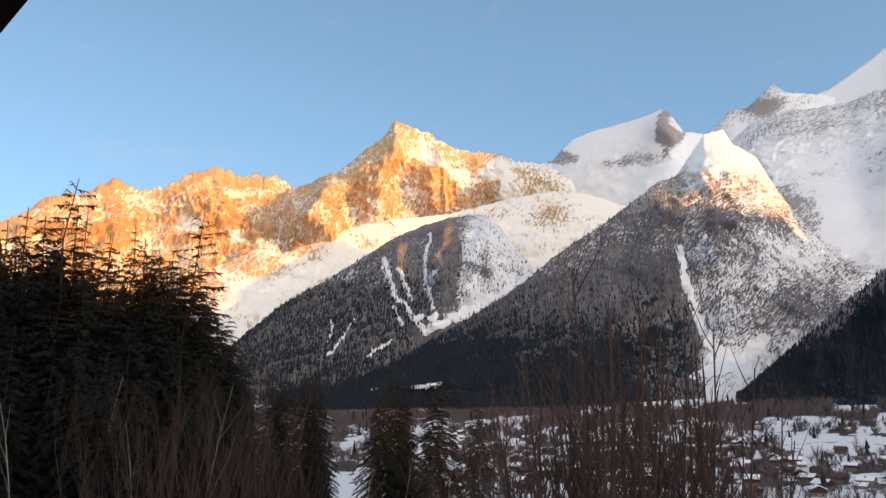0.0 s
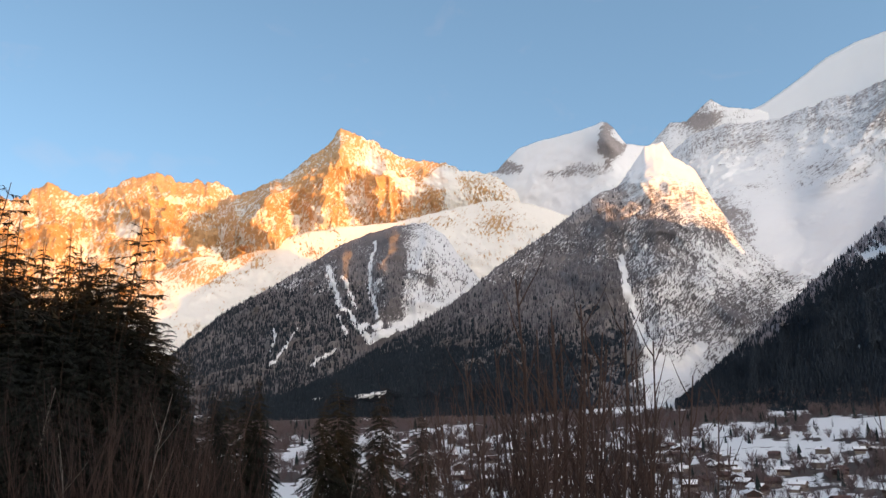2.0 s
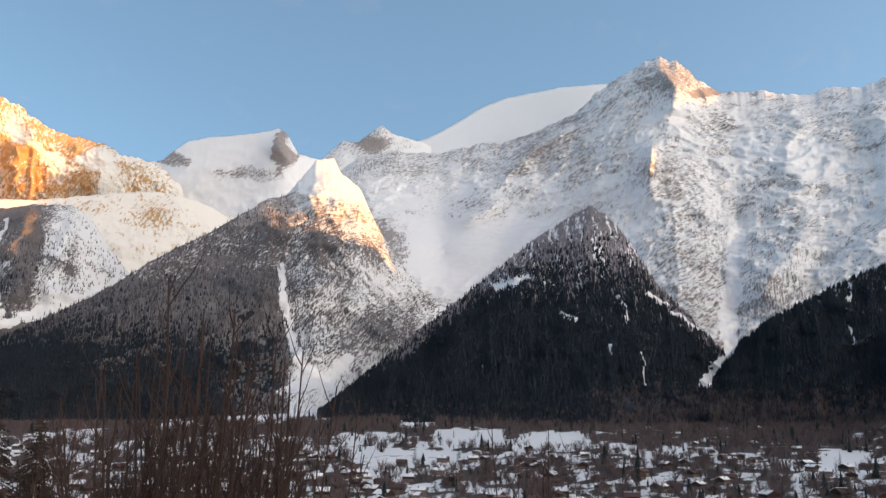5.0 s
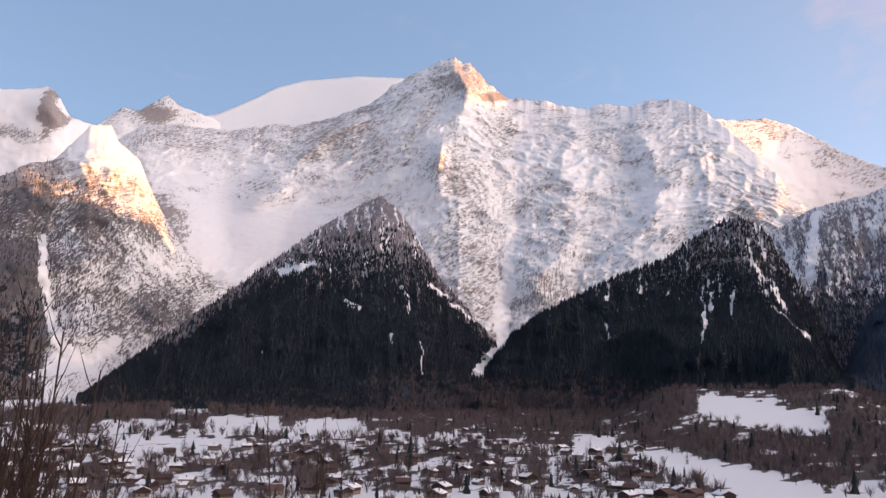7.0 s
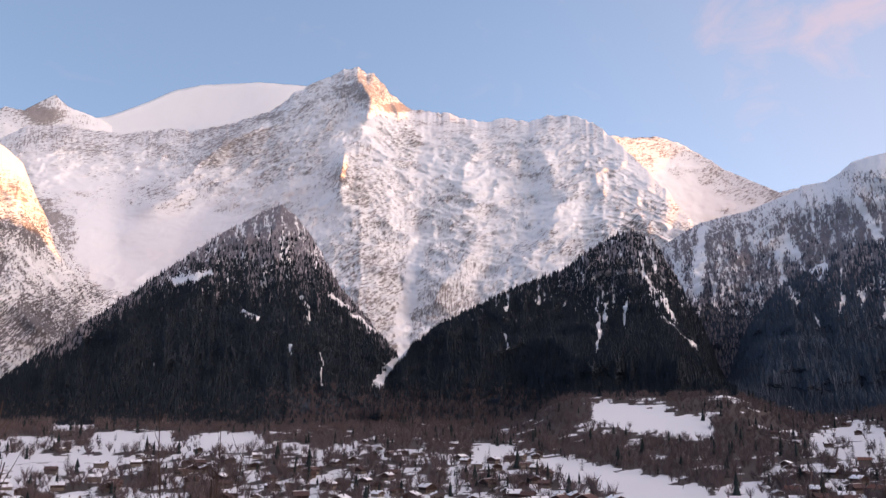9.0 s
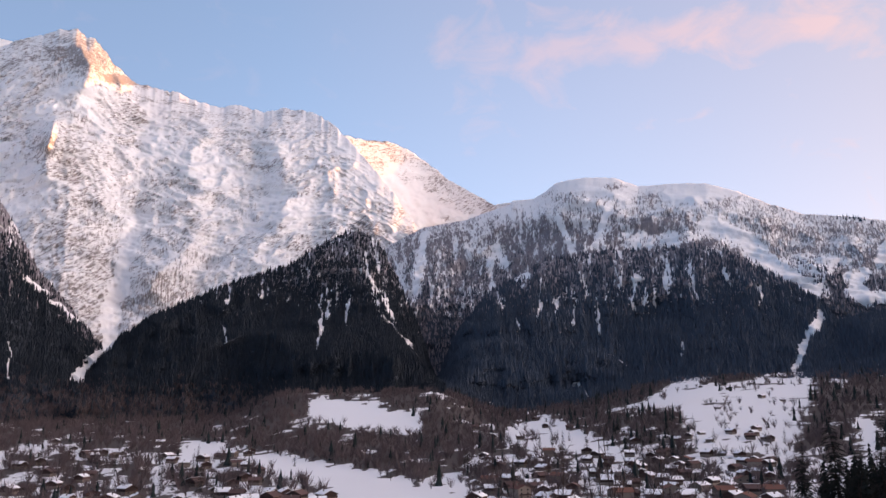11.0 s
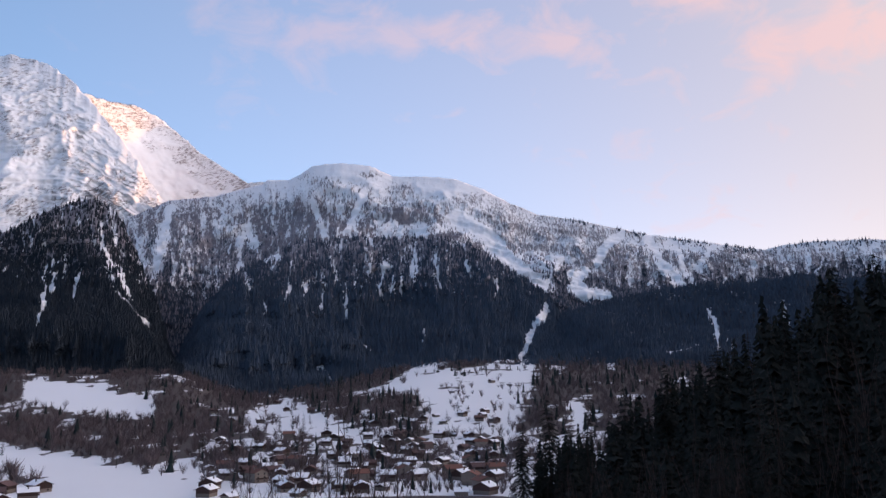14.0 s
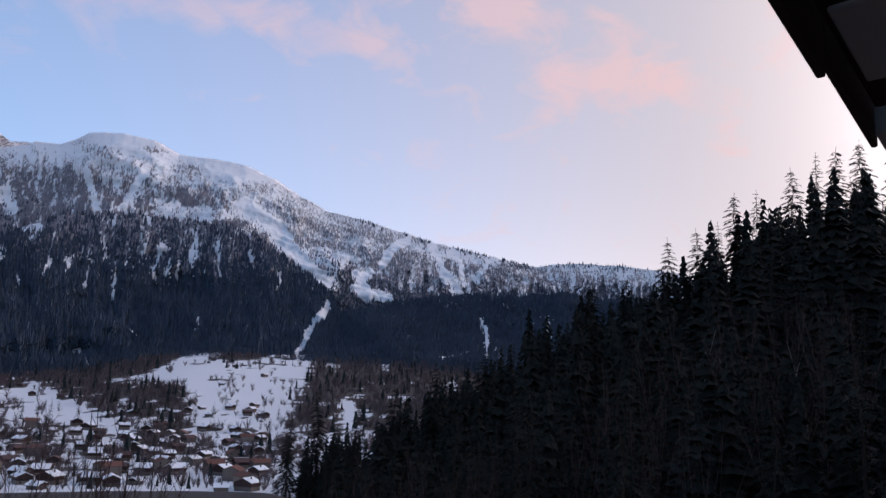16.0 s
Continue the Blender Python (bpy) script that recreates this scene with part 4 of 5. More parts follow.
wooded(CREST, "larch wood along the ridge top", 16000, lambda a, e, n, g: 0.6 * step(0.33, 0.43, n) * step(6.5, 10.5, e + (n - 0.5) * 5), "larch", LARCH_FAR, 6, 11, "larch_wood")
wooded(LACHAT, "row of dark firs along the open crest", 26000, lambda a, e, n, g: step(0.5, 0.1, along(LACHAT_LINE, a) - e) * step(97, 99, a) * step(0.36, 0.5, fbm(a * 1.6, 0, 0, 3, 91) + 0.2 * step(112.5, 114, a)), low=9, high=15, mat=SPRUCE_HAZED)
wooded(LACHAT, "spruce wood below the snow top", 30000, lambda a, e, n, g: step(0.46, 0.55, n + 0.35 * step(9.5, 7, e)) * step(12.0, 10.0, e + 0.3 * np.maximum(a - 90, 0) - 0.3 * np.maximum(a - 101, 0)), mat=SPRUCE_HAZED, low=8, high=14)
wooded(LACHAT, "grey larch wood below the snow top", 75000, lambda a, e, n, g: 0.85 * step(0.45, 0.52, n + 0.08 * step(12, 9.5, e)) * step(0.6, -1.8, e - along(LARCH_TOP, a) + (n - 0.5) * 6), "larch", LARCH_FAR, 7, 12, "larch_wood")
wooded(TIP, "dense spruce forest of the spur", 40000, lambda a, e, n, g: step(0.34, 0.43, n + 0.3 * step(8.0, 5.5, e)) * (0.22 + 0.78 * step(10, 7, e - (n - 0.5) * 9)), mat=SPRUCE_HAZED, low=9, high=16)
wooded(TIP, "larch wood along the spur top", 26000, lambda a, e, n, g: 0.7 * step(0.33, 0.43, n) * step(6.5, 10.0, e + (n - 0.5) * 6), "larch", LARCH_FAR, 7, 12, "larch_wood")
wooded(LOW, "dense spruce forest of the low ridge", 28000, lambda a, e, n, g: step(0.24, 0.34, n), mat=SPRUCE_HAZED, low=8, high=14)


# ---- bare woods, single trees and houses of the valley ----
def on_ground(az, el, r0=335.0, r1=1400.0):
    """Distance at which a look at that elevation meets the valley floor."""
    r = np.linspace(r0, r1, 500)
    e = np.degrees(np.arctan2(ground_z(np.full(500, az), r) - EYE, r))
    k = np.argmax(e >= el)
    return float(r[k]) if e[k] >= el else None


def spot(az, r, sink=0.2):
    p = polar(az, r, ground_z(az, r) - sink)
    return np.asarray(p, float)


def valley_woods():
    rng = np.random.default_rng(77)
    n = 100000
    az, q = rng.uniform(-16, 122, n), rng.uniform(0, 1, n)
    r = 400 + 1000 * q ** 0.8
    k = bare_wood(az, r)
    keep = rng.uniform(0, 1, n) < k * 0.34
    P = polar(az, r, ground_z(az, r))[keep]
    mixed = rng.uniform(0, 1, len(P)) - 0.06 * step(74, 84, az[keep])
    plant("bare_woodland", "brown leafless woodland on the valley floor", P[mixed > 0.1], "bare", BARE_FAR, 6, 12, 5)
    plant("valley_conifers", "dark conifers among the leafless valley woods", P[mixed < 0.035], "fir", CONIFER, 8, 17, 6)


valley_woods()


def tube(bm, points, radii, sides=5, cap=True):
    """A tapered bent tube through points."""
    rings = []
    for i, (p, r) in enumerate(zip(points, radii)):
        p = Vector(p)
        d = (Vector(points[min(i + 1, len(points) - 1)]) - Vector(points[max(i - 1, 0)])).normalized()
        u = d.orthogonal().normalized()
        w = d.cross(u)
        rings.append([bm.verts.new(p + r * (math.cos(a) * u + math.sin(a) * w)) for a in (2 * math.pi * k / sides for k in range(sides))])
    for a, b in zip(rings, rings[1:]):
        for k in range(sides):
            bm.faces.new((a[k], a[(k + 1) % sides], b[(k + 1) % sides], b[k]))
    if cap:
        bm.faces.new(rings[-1])


def part(name, bm, mat, parent, label=""):
    me = bpy.data.meshes.new(name)
    bm.to_mesh(me)
    bm.free()
    me.materials.append(mat)
    ob = new(name, me)
    ob.parent = parent
    if label:
        ob["label"] = label
    return ob


def thing(name, label, category, group=""):
    ob = new(name)
    return tagged(ob, label, category, group)


def conifer(label, h, wide, seed, whorls, full=1.0, start=0.08, droop=0.35, spray=1.0, thick=7.0, form=0.75, group="conifers near the balcony"):
    """Spruce: tapered trunk, whorls of drooping limbs, sprays of needles."""
    rnd = random.Random(seed)
    root = thing("conifer", label, "tree", group)
    bm = bmesh.new()
    lean = [(rnd.uniform(-0.1, 0.1) * k, rnd.uniform(-0.1, 0.1) * k, h * k / 6) for k in range(7)]
    lean[0] = (0, 0, -0.5)
    tube(bm, lean, [max(0.02, h * 0.011 * (1 - k / 6.1)) for k in range(7)], 7)
    part("trunk", bm, BARK, root, "dark brown trunk")
    bark, green = bmesh.new(), []
    for w in range(whorls):
        q = start + (0.985 - start) * (w + rnd.uniform(-0.3, 0.3)) / whorls
        q = min(max(q, start), 0.985)
        cx, cy = np.interp(q * 6, range(7), [p[0] for p in lean]), np.interp(q * 6, range(7), [p[1] for p in lean])
        reach = wide * ((1 - q) ** form * 0.95 + 0.05) * (0.55 + 0.45 * min(1, q / 0.2))
        n = max(3, int((4 + 3 * (1 - q)) * (0.7 + 0.3 * full)))
        for b in range(n):
            if rnd.random() > 0.55 + 0.45 * full:
                continue
            a = 2 * math.pi * (b + rnd.uniform(-0.35, 0.35)) / n + w
            L = reach * rnd.uniform(0.6, 1.12)
            rise = rnd.uniform(0.1, 0.3) * (0.3 + q) - 0.15
            pts = []
            for k in range(5):
                f = k / 4
                pts.append(Vector((cx + math.cos(a) * L * f, cy + math.sin(a) * L * f, h * q + L * (rise * f * 2 - droop * f * f * 1.6 + 0.12 * f ** 4))))
            if b % 2 or full < 0.61:
                tube(bark, pts[::2], [max(0.012, 0.03 * L / 2 * (1 - 0.8 * f)) for f in (0, 0.5, 1)], 3, False)
            m = int(4 + L * thick * full)
            for k in range(m):
                f = (0.12 + 0.88 * (k + rnd.random()) / m) * 4
                i = min(3, int(f))
                p = pts[i].lerp(pts[i + 1], f - i)
                side = a + rnd.choice((-1, 1)) * rnd.uniform(0.4, 1.3)
                l = rnd.uniform(0.35, 0.75) * (0.45 + 0.4 * min(L, 2)) * spray
                tip = p + Vector((math.cos(side) * l, math.sin(side) * l, -l * rnd.uniform(0.05, 0.75)))
                o = Vector((-math.sin(side), math.cos(side), rnd.uniform(-0.6, 0.6))) * l * rnd.uniform(0.16, 0.34) * (0.62 if thick > 8 else 1)
                green += [p + o * 0.7, p - o * 0.7, tip - o * 0.25, tip + o * 0.25]
    tagged(part("branchwork", bark, BARK, root), kind="stuff")
    v = np.array([tuple(p) for p in green])
    part_ob = link("foliage", v, np.arange(len(v)).reshape(-1, 4), NEEDLES, root)
    tagged(part_ob, "dark green needle sprays", kind="stuff")
    return root


def shoots(bm, base, way, length, radius, rnd, depth, sides=4):
    """A limb that forks into thinner ones."""
    pts, d, p = [base], way.normalized(), base.copy()
    steps = 5
    for k in range(steps):
        d = (d + Vector((rnd.uniform(-1, 1), rnd.uniform(-1, 1), rnd.uniform(-0.3, 0.7))) * 0.13).normalized()
        p = p + d * length / steps
        pts.append(p.copy())
    tube(bm, pts, [radius * (1 - 0.8 * k / steps) for k in range(steps + 1)], sides, False)
    if depth:
        n = rnd.randint(4, 7) if depth > 1 else rnd.randint(4, 6)
        for k in range(n):
            f = rnd.uniform(0.25, 0.98) * steps
            i = min(steps - 1, int(f))
            a = rnd.uniform(0, 2 * math.pi)
            side = Vector((math.cos(a), math.sin(a), 0))
            out = (d * rnd.uniform(0.8, 1.4) + side * rnd.uniform(0.35, 0.8) + Vector((0, 0, 0.35))).normalized()
            shoots(bm, pts[i].lerp(pts[i + 1], f - i), out, length * rnd.uniform(0.25, 0.5) * (1.1 - 0.5 * f / steps), radius * 0.42 * (1.1 - 0.6 * f / steps), rnd, depth - 1, 3)


def bare_tree(label, h, seed, mat, radius, stems=1, spread=0.15, depth=2, name="bare_tree", group="leafless trees near the balcony"):
    rnd = random.Random(seed)
    root = thing(name, label, "tree", group)
    for k in range(stems):
        bm = bmesh.new()
        a = rnd.uniform(0, 6.28)
        base = Vector((math.cos(a), math.sin(a), 0)) * (0.0 if stems == 1 else rnd.uniform(0.1, 0.5))
        way = Vector((math.cos(a) * spread * rnd.uniform(0.2, 1), math.sin(a) * spread * rnd.uniform(0.2, 1), 1))
        shoots(bm, base - Vector((0, 0, 0.3)), way, h * rnd.uniform(0.7, 1.0), radius * rnd.uniform(0.7, 1), rnd, depth, 5)
        part("stem", bm, mat, root)
    return root


def sapling(label, seed, stems):
    """A clump of straight thin stems with upright twigs; 9 m high."""
    rnd = random.Random(seed)
    root = thing("sapling", label, "tree", "leafless saplings below the balcony")
    for k in range(stems):
        bm = bmesh.new()
        h = 9.0 * (1.0 if k == 0 else rnd.uniform(0.55, 0.96))
        a, off = rnd.uniform(0, 6.28), rnd.uniform(0.1, 0.75)
        lean = rnd.uniform(0.0, 0.16)
        pts = []
        for q in range(7):
            f = q / 6
            pts.append(Vector((math.cos(a) * (off + lean * h * f) + rnd.uniform(-0.05, 0.05), math.sin(a) * (off + lean * h * f) + rnd.uniform(-0.05, 0.05), -0.3 + (h + 0.3) * f)))
        tube(bm, pts, [0.042 * h / 9 * (1 - 0.8 * q / 6) + 0.007 for q in range(7)], 5, False)
        for _ in range(int(rnd.uniform(14, 24))):
            f = rnd.uniform(1.6, 5.8)
            i = int(f)
            p = pts[i].lerp(pts[i + 1], f - i)
            b = rnd.uniform(0, 6.28)
            way = Vector((math.cos(b) * 0.6, math.sin(b) * 0.6, 1))
            shoots(bm, p, way, rnd.uniform(0.9, 2.6) * (1.3 - f / 7), 0.018, rnd, 1 if rnd.random() < 0.6 else 0, 3)
        part("stem", bm, TWIG, root)
    return root


def set_down(ob, az, r, turn=0.0, size=1.0, lift=0.0):
    p = spot(az, r)
    ob.matrix_basis = pose(p[0], p[1], p[2] + lift, 0, 0, turn) @ Matrix.Scale(size, 4)
    return ob


def put_copy(ob, az, r, turn, size):
    p = spot(az, r)
    c = copy_thing(ob, pose(p[0], p[1], p[2], 0, 0, turn))
    c.scale = (size, size, size)
    return c


def top_height(az, el, r):
    return EYE + r * math.tan(radians(el)) - float(ground_z(az, r))


def near_trees():
    rnd = random.Random(4)
    thin = conifer("tall thin conifer with sparse drooping limbs", 20, 4.0, 1, 44, 0.6, 0.2, 0.14, 0.5, 44, 0.5)
    dense = conifer("dense dark spruce beside the balcony", 20, 4.2, 2, 46, 1.0, 0.04, 0.35, 0.6, 38)
    slim = conifer("slim dark spruce on the slope", 20, 3.0, 3, 44, 0.9, 0.05, 0.3, 0.52, 38)
    broad = conifer("broad dark spruce with ragged outline", 20, 5.4, 6, 46, 1.0, 0.03, 0.35, 0.66, 34)
    far1 = conifer("dark spruce in the steep wood", 20, 3.6, 15, 30, 0.7, 0.04, 0.35, 0.7, 14)
    far2 = conifer("dark spruce in the close-set wood", 20, 4.4, 16, 28, 0.7, 0.03, 0.35, 0.7, 14)
    kinds = dict(t=thin, d=dense, s=slim, b=broad, x=far1, y=far2)
    used = set()
    spots = LEFT_TREES + RIGHT_TREES
    for az, el, r, kind in spots:
        ob, hh = kinds[kind], top_height(az, el, r)
        turn, size = rnd.uniform(0, 360), hh / 20
        if kind in used:
            put_copy(ob, az, r, turn, size)
        else:
            set_down(ob, az, r, turn, size)
            used.add(kind)
    # fill the dark wood behind the first rows
    for a0, a1, r0, r1, n, cap in ((-36, -18.0, 44, 74, 50, 9.8), (103, 138, 45, 150, 60, None), (106, 140, 26, 50, 36, -99)):
        for _ in range(n):
            az, r = rnd.uniform(a0, a1), rnd.uniform(r0, r1)
            el = cap - rnd.uniform(0, 3) if cap is not None else float(along(SKYLINE, az)) - rnd.uniform(0.3, 4) - 0.05 * max(0, 100 - r)
            hh = top_height(az, el, r)
            if cap == -99:
                el = rnd.uniform(-4, 1) + 0.28 * (az - 106)
                hh = top_height(az, el, r)
            kind = rnd.choice("xy")
            if hh < 3:
                continue
            if kind in used:
                put_copy(kinds[kind], az, r, rnd.uniform(0, 360), min(hh, 27) / 20)
            else:
                set_down(kinds[kind], az, r, 0, min(hh, 27) / 20)
                used.add(kind)


# azimuth, elevation of the tip, distance, kind
LEFT_TREES = [(-18.6, 9.6, 48, "d"), (-17.6, 8.6, 50, "b"), (-16.8, 7.4, 50, "d"), (-15.9, 6.2, 52, "d"), (-15.0, 5.0, 52, "b"), (-14.2, 4.2, 54, "d"), (-8.8, 2.9, 62, "d"), (-12, 2, 56, "b"), (2.3, 0.4, 66, "b"), (-29.6, 12, 46, "s"), (-24.2, 12.8, 50, "s"), (-26.2, 15.1, 45, "t"), (-17.8, 13.4, 50, "t"), (-22, 12.4, 52, "s"), (-23.4, 11.6, 50, "s"), (-20.7, 11.3, 55, "t"), (-29.3, 10, 42, "d"), (-27.6, 9.2, 44, "b"),
              (-25, 9.4, 47, "d"), (-31.5, 10.6, 40, "d"), (-19.3, 8.6, 48, "d"), (-16.4, 7.5, 52, "s"), (-13.5, 5, 58, "s"), (-14.7, 3.4, 52, "d"), (-9.8, 2.4, 62, "b"), (-10.9, 2.1, 66, "b"), (-8.9, 1.4, 64, "d"), (-11.6, 1.6, 60, "d"),
              (-3.5, 2.7, 66, "b"), (-4.4, 1.3, 64, "b"), (-2.6, 1.4, 68, "d"), (-0.3, 2.3, 72, "b"), (-21.5, 6, 38, "b"), (-24.6, 5, 36, "b"), (-28.4, 5.5, 34, "d"), (-30.4, 10, 54, "d"), (-28.6, 10.2, 56, "s"), (-26.9, 9.6, 58, "d"), (-25.2, 10.4, 56, "s"), (-24, 9.8, 58, "d"), (-22.6, 9.9, 60, "s"), (-21.2, 9.2, 58, "d"), (-19.8, 9.4, 60, "s"), (-18.6, 8.6, 56, "d"), (-17.2, 7.6, 58, "d"), (-15.6, 5.4, 56, "d"), (-24.4, 7.2, 44, "b"), (-20.6, 7.4, 46, "b"), (-29.8, 7.5, 38, "b"), (-26.2, 6.6, 40, "b"), (-22.8, 4, 34, "b"), (-18.2, 5, 44, "b"), (-30.6, 13.4, 44, "s"), (-28.2, 13.0, 46, "s"), (-27.0, 12.4, 48, "d"), (-21.2, 11.4, 52, "s"), (-25.0, 13.4, 48, "s"), (-20.0, 10.8, 54, "d"), (-23.0, 11.4, 54, "d"), (-28.9, 11.6, 50, "d"), (-19.0, 10.6, 54, "b"), (-17.2, 9.6, 55, "b"), (-16.2, 8.0, 56, "b"), (-18.0, 10.0, 52, "d"), (-20.5, 10.8, 56, "b"), (-22.0, 10.6, 55, "b"), (-15.2, 6.4, 56, "b"), (-24.0, 11.0, 56, "b"), (-26.0, 10.8, 54, "b"), (-28.0, 11.0, 54, "b"), (-16.8, 6.4, 48, "b"), (-19.6, 7.6, 46, "b"), (-22.4, 8.4, 46, "b")]
RIGHT_TREES = [(96.5, 0.2, 85, "d"), (94.6, -1.5, 78, "d"), (99.2, 0.6, 95, "s"), (101.6, 1.0, 90, "d"), (104.4, 2.6, 95, "d"), (108.0, 3.6, 90, "b"), (115.4, 8.7, 75, "d"), (112.2, 5.6, 85, "d"), (110.2, 4.4, 95, "s"),
               (120.6, 11.8, 120, "d"), (122.6, 12.4, 115, "d"), (125.3, 14.8, 105, "d"), (126.7, 14.9, 110, "s"), (123.9, 12.8, 118, "s"), (128.8, 16.2, 110, "d"), (130.6, 17.0, 120, "s"), (131.7, 17.3, 118, "d"), (133.2, 17.6, 112, "d"), (135.4, 18.4, 110, "d"), (118.0, 9.2, 105, "d"), (98.0, -1.8, 72, "b"), (106.5, 2.4, 80, "s")]
SKYLINE = [(96.38, -2.42), (99.41, -0.76), (101.73, 0.51), (105.66, 2.26), (109.63, 4.41), (113.58, 7.73), (115.96, 8.57), (119.49, 9.39), (122.18, 10.74), (125.24, 14.3), (128.87, 14.85), (130.66, 15.82), (133.72, 16.44)]
near_trees()


def by_height(name, label, az, r, top, kind, mat, seed, bands):
    """Trees or shoots whose tips reach given elevations, sorted by height."""
    h = EYE + r * np.tan(np.radians(top)) - ground_z(az, r)
    for k, (h0, h1) in enumerate(bands):
        on = (h >= h0) & (h < h1)
        if on.any():
            plant(name, label, polar(az[on], r[on], ground_z(az[on], r[on])), kind, mat, h0 * 1.02, h1 * 0.9, seed + k)


def thicket():
    """Close-set spruces on the banks beside the balcony."""
    rng = np.random.default_rng(12)
    n = 1000
    az, r = rng.uniform(95.5, 142, n), rng.uniform(52, 170, n)
    top = along(SKYLINE, az) - 0.3 - 7.5 * rng.uniform(0, 1, n) ** 1.4 - 0.03 * np.maximum(0, 100 - r)
    by_height("hill_wood", "close-set dark spruces on the steep bank", az, r, top, "spire", NEEDLES, 50, ((4, 8), (8, 12), (12, 17), (17, 23)))
    n = 90
    az, r = rng.uniform(112, 142, n), rng.uniform(32, 54, n)
    top = 0.3 * (az - 108) - rng.uniform(-1.5, 5.0, n)
    by_height("bank_undergrowth", "low dark spruces on the steep bank", az, r, top, "spire", NEEDLES, 70, ((3, 6), (6, 10), (10, 15)))
    n = 300
    az, r = rng.uniform(-36, -15.5, n), rng.uniform(46, 80, n)
    top = along([(-36, 10.0), (-22, 9.6), (-19, 8.0), (-17.4, 5.0), (-15.5, 2.0)], az) - rng.uniform(0, 6, n)
    by_height("bank_wood", "close-set dark spruces beside the balcony", az, r, top, "spire", NEEDLES, 60, ((5, 9), (9, 13), (13, 18), (18, 24)))


thicket()


def near_bare_trees():
    rnd = random.Random(12)
    clump = sapling("clump of slender leafless saplings", 21, 7)
    second = sapling("small clump of thin leafless saplings", 22, 5)
    birch = bare_tree("thin pale-barked leafless birch", 14.0, 23, BIRCH, 0.06, 1, 0.1, 2, "birch", "birches")
    shrub = bare_tree("bushy leafless brown tree", 10.0, 24, TWIG, 0.036, 7, 0.42, 3)
    first = set()
    for ob, full, spots in ((clump, 9.0, SAPLINGS[::2]), (second, 9.0, SAPLINGS[1::2]), (birch, 13.5, BIRCHES), (shrub, 9.5, SHRUBS)):
        for az, el, r in spots:
            size = max(0.3, top_height(az, el, r) / full)
            if ob.name in first:
                put_copy(ob, az, r, rnd.uniform(0, 360), size)
            else:
                set_down(ob, az, r, rnd.uniform(0, 360), size)
                first.add(ob.name)


SAPLINGS = [(11.9, 9.4, 15), (10.9, 8.2, 14.5), (13.6, 6.6, 15), (9.4, 5.5, 14), (15.4, 5.2, 15.5), (16.8, 5.0, 15), (7.6, 4.4, 15), (12.6, 6.0, 16), (5.6, 2.8, 16), (18.4, 3.0, 15), (11.4, 5.0, 17), (14.8, 6.4, 17), (16.0, 3.6, 17), (17.4, 3.8, 18), (19.4, 2.0, 18), (3.0, 1.0, 20), (1.0, 0.4, 22),
            (9.9, 6.5, 15.5), (12.2, 7.6, 15.5), (8.2, 4.9, 16), (16.2, 4.4, 16), (17.9, 4.2, 16), (6.9, 3.6, 16.5), (11.2, 6.8, 16.5),
            (34.2, 1.2, 24), (35.6, 0.2, 25), (78.5, -1.8, 30), (81.6, -1.2, 32), (84.0, -0.6, 30), (86.0, -1.6, 33), (76.2, -2.6, 31), (82.8, -2.4, 28)]
BIRCHES = [(-23.0, 7.6, 36), (-16.2, 6.4, 40), (-20.4, 4.0, 33), (-2.8, -0.8, 44), (-27.2, 7.0, 32), (0.2, -2.0, 46), (-5.4, -1.6, 48), (122.4, 9.4, 48), (125.2, 7.0, 44), (129.4, 8.2, 44)]
SHRUBS = [(-12.5, 1.2, 38), (-15.4, 4.6, 36), (-17.6, 5.0, 36), (-19.4, 4.6, 34), (-21.2, 4.0, 33), (-16.4, 3.4, 30), (-18.6, 2.6, 30), (-14.0, 2.8, 36), (-13.2, 3.6, 40), (-20.4, 1.8, 29), (-22.6, 2.4, 31), (-10.6, -1.0, 38), (-1.2, -1.2, 44), (1.2, 1.4, 44), (2.9, 4.4, 42), (3.8, 2.6, 45), (4.9, 1.4, 42), (-9.4, 0.4, 46), (-11.4, 0.8, 42), (-12.0, -1.6, 30), (-14.8, -0.6, 28), (-17.4, -0.4, 27),
          (98.4, -3.2, 40), (101.2, -3.0, 42), (104.6, -2.2, 40), (107.6, -1.4, 38), (96.0, -4.4, 38), (111.0, -1.0, 40), (115.0, 0.5, 42), (119.0, 3.0, 40), (124.0, 4.0, 42), (117.0, 5.4, 44), (121.0, 6.6, 46), (123.0, 8.0, 46), (126.0, 8.4, 44), (128.5, 9.6, 46), (131.0, 10.4, 46), (120.0, 2.0, 36), (127.0, 5.2, 38), (130.0, 6.6, 38), (133.0, 8.8, 42), (118.0, -0.6, 33), (123.0, 1.6, 33), (128.0, 3.0, 34), (113.0, 0.6, 38), (109.6, -2.6, 34), (103.0, -3.8, 36), (99.6, -4.4, 38), (106.0, -3.4, 34)]
near_bare_trees()


